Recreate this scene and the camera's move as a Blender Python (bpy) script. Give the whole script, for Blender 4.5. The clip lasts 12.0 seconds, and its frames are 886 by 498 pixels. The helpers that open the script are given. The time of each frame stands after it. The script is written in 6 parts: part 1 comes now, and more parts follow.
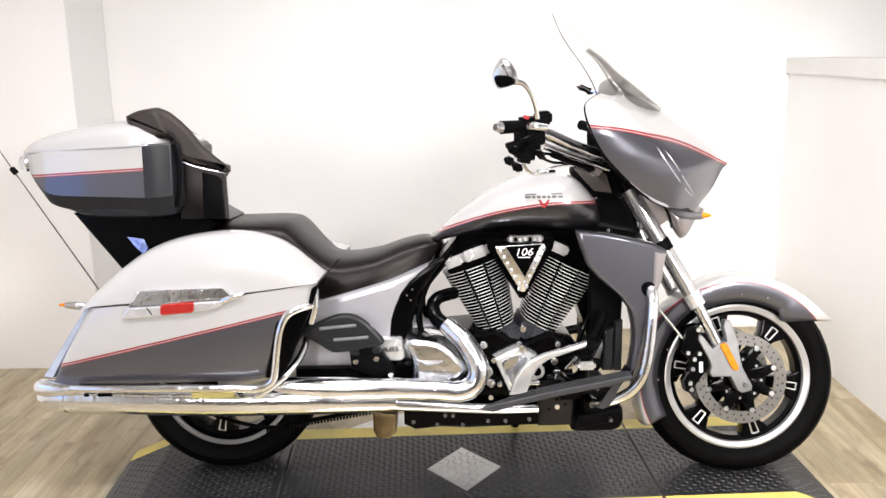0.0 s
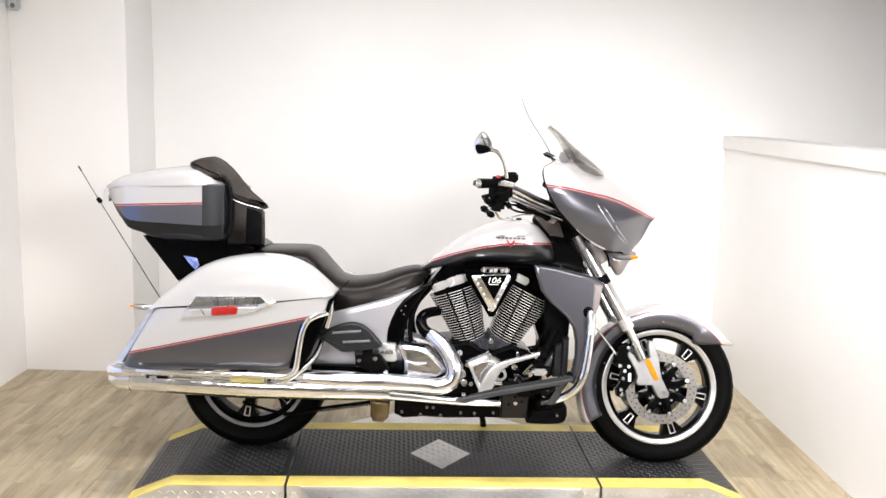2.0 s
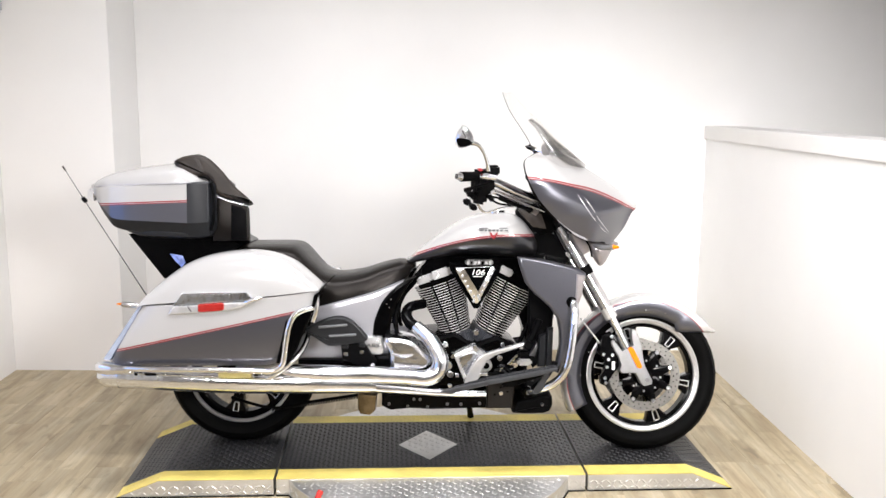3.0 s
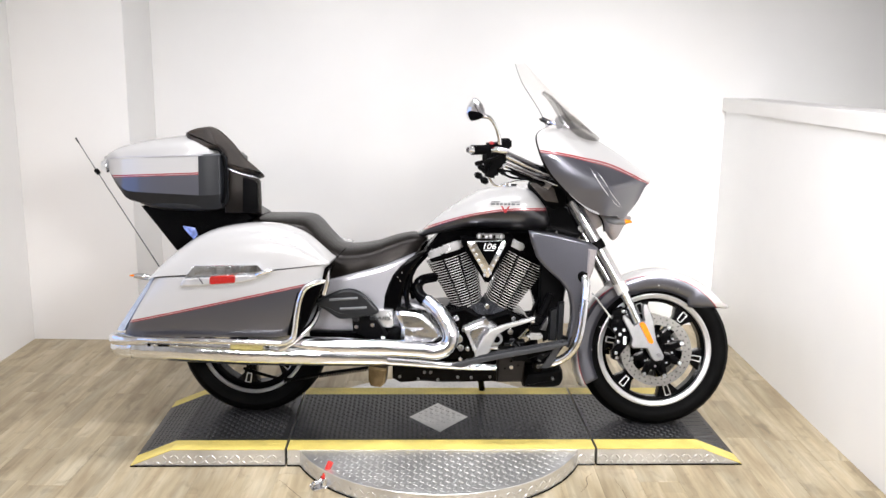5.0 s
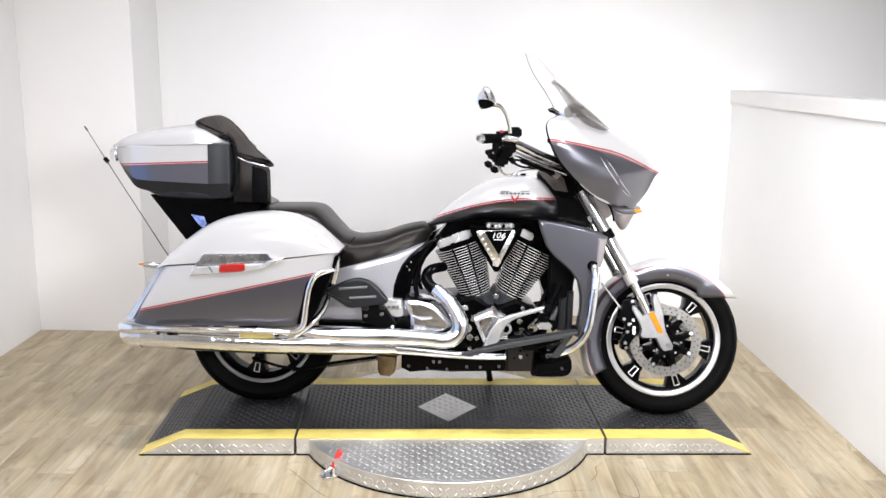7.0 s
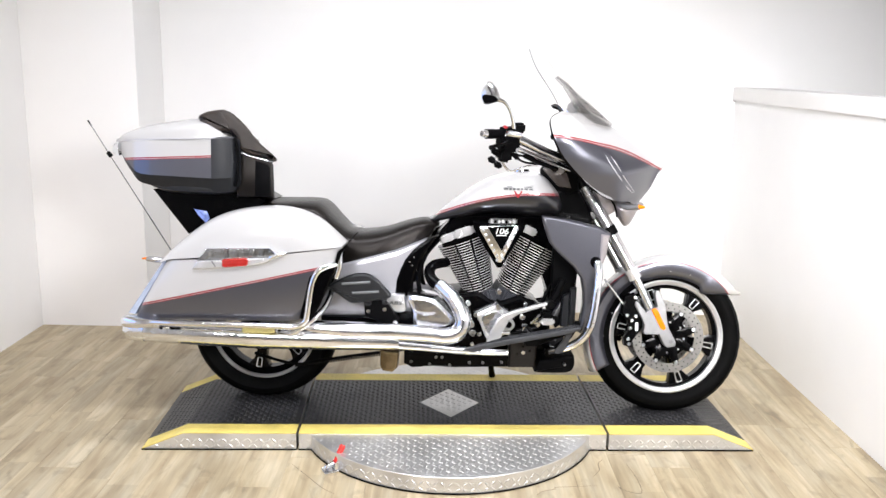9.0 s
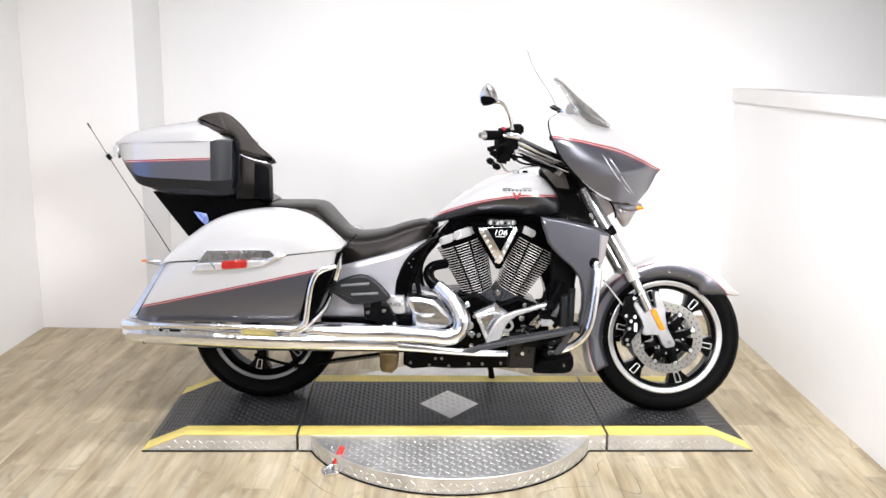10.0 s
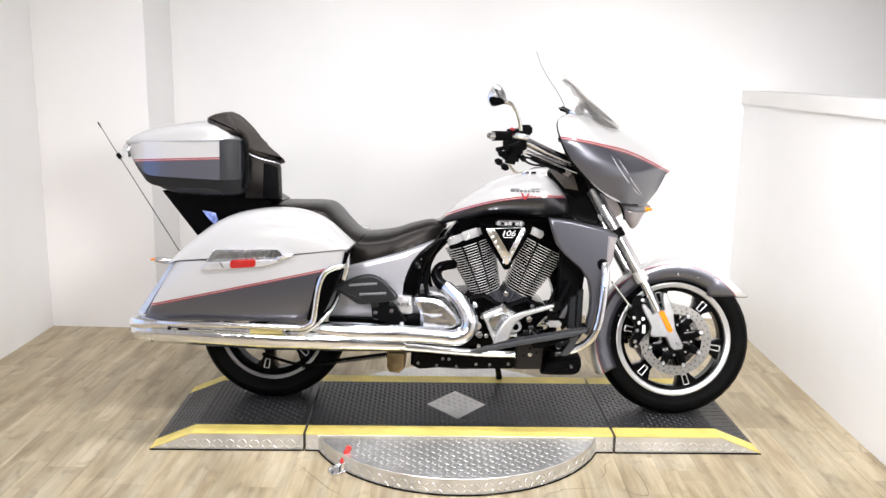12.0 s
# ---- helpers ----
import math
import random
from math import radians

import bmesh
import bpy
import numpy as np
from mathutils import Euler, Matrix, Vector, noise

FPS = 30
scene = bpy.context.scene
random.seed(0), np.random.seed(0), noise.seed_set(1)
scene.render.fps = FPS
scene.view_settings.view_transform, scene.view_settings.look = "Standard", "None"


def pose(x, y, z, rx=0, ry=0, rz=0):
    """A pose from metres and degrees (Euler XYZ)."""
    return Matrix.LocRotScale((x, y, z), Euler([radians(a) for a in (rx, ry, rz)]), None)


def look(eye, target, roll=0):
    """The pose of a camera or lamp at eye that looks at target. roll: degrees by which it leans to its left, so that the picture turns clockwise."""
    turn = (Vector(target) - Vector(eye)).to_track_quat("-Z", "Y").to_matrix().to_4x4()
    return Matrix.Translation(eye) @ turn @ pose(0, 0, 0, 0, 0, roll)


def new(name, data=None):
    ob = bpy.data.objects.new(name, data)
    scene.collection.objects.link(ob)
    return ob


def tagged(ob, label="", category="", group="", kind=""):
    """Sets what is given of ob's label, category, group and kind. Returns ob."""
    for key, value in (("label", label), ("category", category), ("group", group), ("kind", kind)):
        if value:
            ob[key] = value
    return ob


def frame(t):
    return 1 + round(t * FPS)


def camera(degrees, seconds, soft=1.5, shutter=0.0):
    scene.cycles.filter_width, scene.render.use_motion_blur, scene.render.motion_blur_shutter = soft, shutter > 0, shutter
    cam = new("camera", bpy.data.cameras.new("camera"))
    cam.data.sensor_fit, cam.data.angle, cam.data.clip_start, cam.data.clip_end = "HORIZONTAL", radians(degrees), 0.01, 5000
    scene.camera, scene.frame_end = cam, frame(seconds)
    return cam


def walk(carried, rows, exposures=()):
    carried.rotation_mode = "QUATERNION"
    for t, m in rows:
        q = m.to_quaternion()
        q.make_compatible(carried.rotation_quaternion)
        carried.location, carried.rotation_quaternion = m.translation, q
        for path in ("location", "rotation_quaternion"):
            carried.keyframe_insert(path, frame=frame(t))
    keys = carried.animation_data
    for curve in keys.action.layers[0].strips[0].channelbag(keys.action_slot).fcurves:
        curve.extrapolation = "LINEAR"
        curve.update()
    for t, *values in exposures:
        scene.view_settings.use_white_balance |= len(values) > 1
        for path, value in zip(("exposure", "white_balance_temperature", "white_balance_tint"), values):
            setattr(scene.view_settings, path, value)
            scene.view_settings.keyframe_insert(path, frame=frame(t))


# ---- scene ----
cam = camera(54.7, 12.0)
PATH = [
    (0, (-0.197, -2.703, 1.432), (-0.131, -0.755, 0.983), -1.0),
    (0.1, (-0.21, -2.751, 1.435), (-0.139, -0.803, 0.988), 1.0),
    (0.2, (-0.149, -2.816, 1.468), (-0.128, -0.881, 0.962), 1.2),
    (0.3, (-0.153, -2.879, 1.457), (-0.115, -0.939, 0.972), 1.5),
    (0.4, (-0.199, -2.93, 1.434), (-0.112, -0.982, 0.987), 0.8),
    (0.5, (-0.169, -2.991, 1.45), (-0.075, -1.038, 1.03), 0.7),
    (0.6, (-0.172, -3.043, 1.461), (-0.08, -1.089, 1.042), 1.5),
    (0.7, (-0.193, -3.105, 1.46), (-0.117, -1.147, 1.056), 0.5),
    (0.8, (-0.225, -3.166, 1.473), (-0.158, -1.209, 1.065), -0.5),
    (1, (-0.269, -3.262, 1.483), (-0.147, -1.306, 1.084), 0.4),
    (1.2, (-0.313, -3.325, 1.519), (-0.181, -1.371, 1.113), 1.8),
    (1.5, (-0.273, -3.412, 1.502), (-0.188, -1.446, 1.146), 0.9),
    (1.8, (-0.238, -3.454, 1.49), (-0.154, -1.485, 1.15), 1.1),
    (2, (-0.232, -3.455, 1.501), (-0.133, -1.485, 1.172), 1.6),
    (2.2, (-0.219, -3.477, 1.498), (-0.155, -1.502, 1.186), 1.0),
    (2.5, (-0.221, -3.486, 1.505), (-0.148, -1.516, 1.169), 0.9),
    (2.8, (-0.193, -3.504, 1.476), (-0.1, -1.533, 1.155), 0.4),
    (3, (-0.209, -3.493, 1.5), (-0.087, -1.526, 1.16), 0.7),
    (3.2, (-0.192, -3.503, 1.508), (-0.086, -1.535, 1.17), 0.6),
    (3.5, (-0.198, -3.505, 1.497), (-0.123, -1.54, 1.132), 0.9),
    (3.7, (-0.209, -3.489, 1.491), (-0.121, -1.529, 1.104), 0.7),
    (5.3, (-0.169, -3.483, 1.514), (-0.095, -1.527, 1.105), 0.8),
    (5.5, (-0.22, -3.483, 1.474), (-0.138, -1.526, 1.07), 1.0),
    (6, (-0.216, -3.48, 1.474), (-0.144, -1.523, 1.069), 0.8),
    (6.5, (-0.214, -3.48, 1.473), (-0.142, -1.523, 1.065), 1.0),
    (7, (-0.209, -3.484, 1.477), (-0.134, -1.528, 1.063), 0.9),
    (9, (-0.219, -3.484, 1.466), (-0.145, -1.53, 1.048), 1.1),
    (9.5, (-0.216, -3.485, 1.461), (-0.142, -1.531, 1.041), 1.0),
    (10, (-0.212, -3.491, 1.466), (-0.14, -1.536, 1.052), 0.9),
    (10.5, (-0.202, -3.49, 1.47), (-0.14, -1.535, 1.053), 0.8),
    (11, (-0.221, -3.493, 1.462), (-0.161, -1.538, 1.045), 1.0),
    (11.5, (-0.213, -3.491, 1.468), (-0.154, -1.536, 1.051), 1.2),
    (12, (-0.208, -3.494, 1.457), (-0.157, -1.537, 1.049), 1.1),
]
walk(cam, [(t, look(eye, target, roll)) for t, eye, target, roll in PATH],
     [(t, stops, kelvin, 12) for t, stops, kelvin in ((0, -0.03, 6600), (1.5, -0.03, 6580), (2.2, -0.05, 6550), (3.0, -0.11, 6480), (3.5, -0.13, 6460), (5.5, -0.17, 6360), (6.5, -0.14, 6280), (7.2, -0.1, 6250), (9, 0.0, 6280), (10.5, -0.02, 6280), (11.2, -0.05, 6300), (12, -0.09, 6370))])

# ---- world and lights ----
world = bpy.data.worlds.new("world")
scene.world = world
world.use_nodes = True
world.node_tree.nodes["Background"].inputs[0].default_value = (1.0, 0.99, 0.97, 1)
world.node_tree.nodes["Background"].inputs[1].default_value = 0.03


def area_lamp(name, eye, target, sx, sy, power, colour=(0.972, 0.972, 1.0), spread=180):
    data = bpy.data.lights.new(name, "AREA")
    data.shape, data.size, data.size_y, data.energy, data.color = "RECTANGLE", sx, sy, power, colour
    data.spread = radians(spread)
    ob = new(name, data)
    ob.matrix_world = look(eye, target)
    return ob


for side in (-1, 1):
    for k in (-1, 1):
        x = 0.75 * side + 0.33 * k
        area_lamp("ceiling_tube_lamp", (x, -0.3, 2.85), (x - 0.03 * side, 0.0, 0), 0.36, 0.12, 9.5, spread=136)
        x = 0.95 * side + 0.36 * k
        area_lamp("ceiling_tube_lamp", (x, -2.3, 2.85), (x, -2.1, 0), 0.4, 0.12, 19.5, spread=140)
    # unseen front lamps, added to fill the bike and the back walls
    area_lamp("front_fill_lamp", (1.35 * side, -3.9, 2.0), (-0.6 * side, 1.0, 1.05), 0.6, 0.6, 19 + 4 * side, (1.0, 0.975, 0.95), 80)
# unseen lamps, added to make the bright pools on the side walls
area_lamp("side_fill_lamp", (0.75, -3.4, 1.75), (1.62, 0.25, 0.85), 0.3, 0.3, 9, (1.0, 0.96, 0.91), 42)
area_lamp("side_fill_lamp", (-1.3, -3.4, 1.75), (-2.3, 0.4, 0.75), 0.3, 0.3, 1.6, (1.0, 0.8, 0.66), 42)


# ---- materials ----
def mat(name, base, rough=0.5, metal=0.0, coat=0.0, vary=0.12, scale=8.0, bump=0.0, bump_scale=200.0, rough_vary=0.1, spec=0.5, stretch=(1, 1, 1)):
    m = bpy.data.materials.new(name)
    m.use_nodes = True
    nt = m.node_tree
    p = nt.nodes["Principled BSDF"]
    p.inputs["Metallic"].default_value = metal
    p.inputs["Coat Weight"].default_value = coat
    p.inputs["Coat Roughness"].default_value = 0.07
    p.inputs["Specular IOR Level"].default_value = spec
    tc = nt.nodes.new("ShaderNodeTexCoord")
    mp = nt.nodes.new("ShaderNodeMapping")
    mp.inputs["Scale"].default_value = stretch
    nt.links.new(tc.outputs["Object"], mp.inputs["Vector"])
    big = nt.nodes.new("ShaderNodeTexNoise")
    big.inputs["Scale"].default_value, big.inputs["Detail"].default_value = scale, 6
    nt.links.new(mp.outputs[0], big.inputs["Vector"])
    ramp = nt.nodes.new("ShaderNodeMapRange")
    ramp.inputs[1].default_value, ramp.inputs[2].default_value = 0.3, 0.7
    ramp.inputs[3].default_value, ramp.inputs[4].default_value = 1 - vary, 1 + vary
    nt.links.new(big.outputs[0], ramp.inputs[0])
    mul = nt.nodes.new("ShaderNodeVectorMath")
    mul.operation = "SCALE"
    mul.inputs[0].default_value = base[:3]
    nt.links.new(ramp.outputs[0], mul.inputs["Scale"])
    nt.links.new(mul.outputs[0], p.inputs["Base Color"])
    rr = nt.nodes.new("ShaderNodeMapRange")
    rr.inputs[1].default_value, rr.inputs[2].default_value = 0.3, 0.7
    rr.inputs[3].default_value, rr.inputs[4].default_value = rough * (1 - rough_vary), min(1, rough * (1 + rough_vary))
    nt.links.new(big.outputs[0], rr.inputs[0])
    nt.links.new(rr.outputs[0], p.inputs["Roughness"])
    if bump:
        fine = nt.nodes.new("ShaderNodeTexNoise")
        fine.inputs["Scale"].default_value, fine.inputs["Detail"].default_value = bump_scale, 4
        nt.links.new(mp.outputs[0], fine.inputs["Vector"])
        b = nt.nodes.new("ShaderNodeBump")
        b.inputs["Strength"].default_value, b.inputs["Distance"].default_value = bump, 0.002
        nt.links.new(fine.outputs[0], b.inputs["Height"])
        nt.links.new(b.outputs[0], p.inputs["Normal"])
    return m


def two_tone(name, a, b, c, white, grey, red=(0.25, 0.006, 0.016), centre=None, lines=(0.003, 0.0048, 0.0096)):
    """Car paint: grey below the line z = a + b x + c x x (or inside the radius a round centre), a red double pinstripe, white above."""
    m = mat(name, white, 0.28, coat=1.0, vary=0.015, scale=3, rough_vary=0.0)
    nt = m.node_tree
    p = nt.nodes["Principled BSDF"]
    tc = nt.nodes.new("ShaderNodeTexCoord")
    sep = nt.nodes.new("ShaderNodeSeparateXYZ")
    nt.links.new(tc.outputs["Object"], sep.inputs[0])

    def mathn(op, x, y):
        n = nt.nodes.new("ShaderNodeMath")
        n.operation = op
        for i, v in enumerate((x, y)):
            if isinstance(v, (int, float)):
                n.inputs[i].default_value = v
            else:
                nt.links.new(v, n.inputs[i])
        return n.outputs[0]
    if centre:
        dx = mathn("SUBTRACT", sep.outputs[0], centre[0])
        dz = mathn("SUBTRACT", sep.outputs[2], centre[1])
        s = mathn("SUBTRACT", mathn("SQRT", mathn("ADD", mathn("MULTIPLY", dx, dx), mathn("MULTIPLY", dz, dz)), 0), a)
    else:
        x = sep.outputs[0]
        line = mathn("ADD", mathn("MULTIPLY", x, mathn("ADD", mathn("MULTIPLY", x, c), b)), a)
        s = mathn("SUBTRACT", sep.outputs[2], line)
    colour = (*grey, 1)
    last = None
    for edge, col in zip((0.0, *lines), (red, white, red, white)):
        mix = nt.nodes.new("ShaderNodeMix")
        mix.data_type = "RGBA"
        step = mathn("GREATER_THAN", s, edge)
        nt.links.new(step, mix.inputs["Factor"])
        if last is None:
            mix.inputs["A"].default_value = colour
        else:
            nt.links.new(last, mix.inputs["A"])
        mix.inputs["B"].default_value = (*col, 1)
        last = mix.outputs["Result"]
    nt.links.new(last, p.inputs["Base Color"])
    low = mathn("LESS_THAN", s, 0.0)
    nt.links.new(mathn("MULTIPLY", low, 0.65), p.inputs["Metallic"])
    return m


WHITE, GREY = (0.45, 0.446, 0.44), (0.098, 0.099, 0.118)
m_white = mat("pearl_white_paint", WHITE, 0.28, coat=1.0, vary=0.015, scale=3, rough_vary=0.0)
m_grey = mat("grey_metallic_paint", GREY, 0.3, metal=0.65, coat=1.0, vary=0.06, scale=900)
m_silver = mat("silver_paint", (0.47, 0.468, 0.5), 0.3, metal=0.4, coat=1.0, vary=0.05, scale=900)
m_headlight = mat("grey_pink_metallic_paint", (0.34, 0.31, 0.31), 0.3, metal=0.6, coat=1.0, vary=0.06, scale=900)
m_bag = two_tone("saddlebag_paint", 0.7258, 0.228, 0.0, WHITE, GREY)
m_trunk = two_tone("trunk_paint", 1.057, 0.0475, 0.0, WHITE, GREY)
m_tank = two_tone("tank_paint", 0.8356, 0.330, -0.5536, WHITE, (0.036, 0.036, 0.041))
m_fairing = two_tone("fairing_paint", 1.0596, 0.5798, -0.8187, WHITE, GREY)
m_chrome = mat("chrome", (0.88, 0.895, 0.93), 0.14, metal=1.0, vary=0.03, scale=12, rough_vary=0.5, bump=1.0, bump_scale=38)
m_alu = mat("polished_aluminium", (0.8, 0.8, 0.805), 0.25, metal=0.7, vary=0.08, scale=30, bump=0.05, bump_scale=400)
m_cast = mat("cast_aluminium", (0.22, 0.22, 0.224), 0.4, metal=0.6, vary=0.1, scale=30, bump=0.05, bump_scale=300)
m_polish = mat("polished_casting", (0.7, 0.7, 0.705), 0.26, metal=0.6, vary=0.08, scale=30, bump=0.05, bump_scale=300)
m_tube = mat("polished_tube", (0.66, 0.66, 0.67), 0.2, metal=0.9, vary=0.05, scale=20)
m_fin = mat("machined_fin_edge", (0.88, 0.88, 0.87), 0.35, metal=0.3, vary=0.1, scale=60)
m_black = mat("black_enamel", (0.0012, 0.0012, 0.0014), 0.16, spec=0.09, vary=0.2, scale=20)
m_matt = mat("matt_black_plastic", (0.0022, 0.0022, 0.0025), 0.5, spec=0.045, vary=0.25, scale=25, bump=0.1, bump_scale=900)
m_greyplastic = mat("dark_grey_plastic", (0.012, 0.0128, 0.0145), 0.38, spec=0.28, vary=0.15, scale=25, bump=0.1, bump_scale=900)
m_rubber = mat("tyre_rubber", (0.0022, 0.0022, 0.0022), 0.5, spec=0.035, vary=0.3, scale=18, bump=0.15, bump_scale=300)
m_slateplastic = mat("slate_grey_plastic", (0.013, 0.0145, 0.018), 0.34, spec=0.32, vary=0.12, scale=20, bump=0.08, bump_scale=900)
# lighter vinyl for the backrest, with the light it catches in the colour
m_litvinyl = mat("lit_brown_black_vinyl", (0.03, 0.024, 0.02), 0.36, spec=0.3, vary=0.3, scale=18, bump=0.15, bump_scale=420)
m_slate = mat("slate_enamel", (0.03, 0.032, 0.039), 0.4, spec=0.3, vary=0.15, scale=30)
m_board = mat("grey_black_rubber", (0.04, 0.041, 0.044), 0.42, spec=0.35, vary=0.2, scale=25, bump=0.1, bump_scale=500)
m_rib = mat("grey_rubber", (0.12, 0.125, 0.13), 0.4, vary=0.2, scale=30)
m_leather = mat("black_vinyl", (0.0045, 0.0036, 0.0031), 0.33, spec=0.24, vary=0.3, scale=14, bump=0.25, bump_scale=420)
# tints the highlights to stand in for warm light reflected by the seat
m_leather.node_tree.nodes["Principled BSDF"].inputs["Specular Tint"].default_value = (1.0, 0.93, 0.88, 1)
m_disc = mat("brake_steel", (0.17, 0.17, 0.174), 0.42, metal=1.0, vary=0.12, scale=40, bump=0.1, bump_scale=300)
m_rotor = mat("drilled_rotor_steel", (0.15, 0.145, 0.137), 0.42, metal=0.75, vary=0.12, scale=40, bump=0.1, bump_scale=300)
m_lip = mat("satin_rim_edge", (0.5, 0.5, 0.5), 0.36, metal=0.7, vary=0.08, scale=14)
m_red = mat("red_reflector", (0.36, 0.012, 0.008), 0.2, coat=0.6, vary=0.1, scale=60, bump=0.4, bump_scale=500)
m_amber = mat("amber_reflector", (0.74, 0.2, 0.0), 0.25, coat=0.15, spec=0.2, vary=0.1, scale=60, bump=0.4, bump_scale=500)
m_redpaint = mat("red_badge_paint", (0.36, 0.012, 0.02), 0.3, vary=0.1)
m_brass = mat("heat_tinted_steel", (0.15, 0.11, 0.06), 0.38, metal=1.0, vary=0.4, scale=25)
m_bluereflection = mat("blue_reflection", (0.2, 0.27, 0.62), 0.25, vary=0.5, scale=60)
# bright metal with a bluish highlight put into its base colour
m_tail = mat("blue_highlight_strip", (0.5, 0.57, 0.72), 0.25, metal=0.4, vary=0.15, scale=20)
m_duct = mat("brown_grey_plastic", (0.05, 0.042, 0.038), 0.25, spec=0.5, vary=0.2, scale=20)
m_plate_brown = mat("brown_black_steel", (0.008, 0.0058, 0.0044), 0.45, spec=0.3, vary=0.3, scale=30, bump=0.1, bump_scale=200)
m_tag = mat("cream_tag", (0.5, 0.43, 0.16), 0.5, vary=0.1)
m_yellow = mat("yellow_safety_paint", (0.74, 0.6, 0.16), 0.5, vary=0.14, scale=9, bump=0.2, bump_scale=120)
m_deck = mat("black_tread_plate", (0.018, 0.018, 0.019), 0.38, spec=0.6, vary=0.35, scale=6, bump=0.15, bump_scale=150)
m_plate = mat("aluminium_tread_plate", (0.68, 0.675, 0.66), 0.34, metal=0.8, vary=0.15, scale=7, bump=0.15, bump_scale=150)
m_wall = mat("white_wall_panel", (0.87, 0.87, 0.865), 0.35, vary=0.025, scale=1.6, bump=0.05, bump_scale=60, spec=0.4)
m_sensor = mat("pale_grey_plastic", (0.5, 0.52, 0.54), 0.3, vary=0.05)
m_trim = mat("white_trim_paint", (0.8, 0.79, 0.77), 0.4, vary=0.03, scale=4)
m_unseenwall = mat("unseen_grey_wall", (0.45, 0.445, 0.44), 0.8, vary=0.2, scale=2)
m_ceiling = mat("ceiling_paint", (0.62, 0.61, 0.6), 0.8, vary=0.03, scale=2, bump=0.1, bump_scale=80)
m_redgrip = mat("red_vinyl_grip", (0.6, 0.03, 0.02), 0.4, vary=0.12, scale=30)


def glass(name, colour, gloss=0.04):
    m = bpy.data.materials.new(name)
    m.use_nodes = True
    nt = m.node_tree
    nt.nodes.remove(nt.nodes["Principled BSDF"])
    out = nt.nodes["Material Output"]
    tr = nt.nodes.new("ShaderNodeBsdfTransparent")
    tr.inputs[0].default_value = (*colour, 1)
    gl = nt.nodes.new("ShaderNodeBsdfGlossy")
    gl.inputs["Roughness"].default_value = 0.03
    mx = nt.nodes.new("ShaderNodeMixShader")
    mx.inputs[0].default_value = gloss
    nt.links.new(tr.outputs[0], mx.inputs[1])
    nt.links.new(gl.outputs[0], mx.inputs[2])
    nt.links.new(mx.outputs[0], out.inputs[0])
    return m


m_screen = glass("clear_acrylic", (0.965, 0.96, 0.955))
m_smoke = glass("smoked_acrylic", (0.74, 0.735, 0.73))


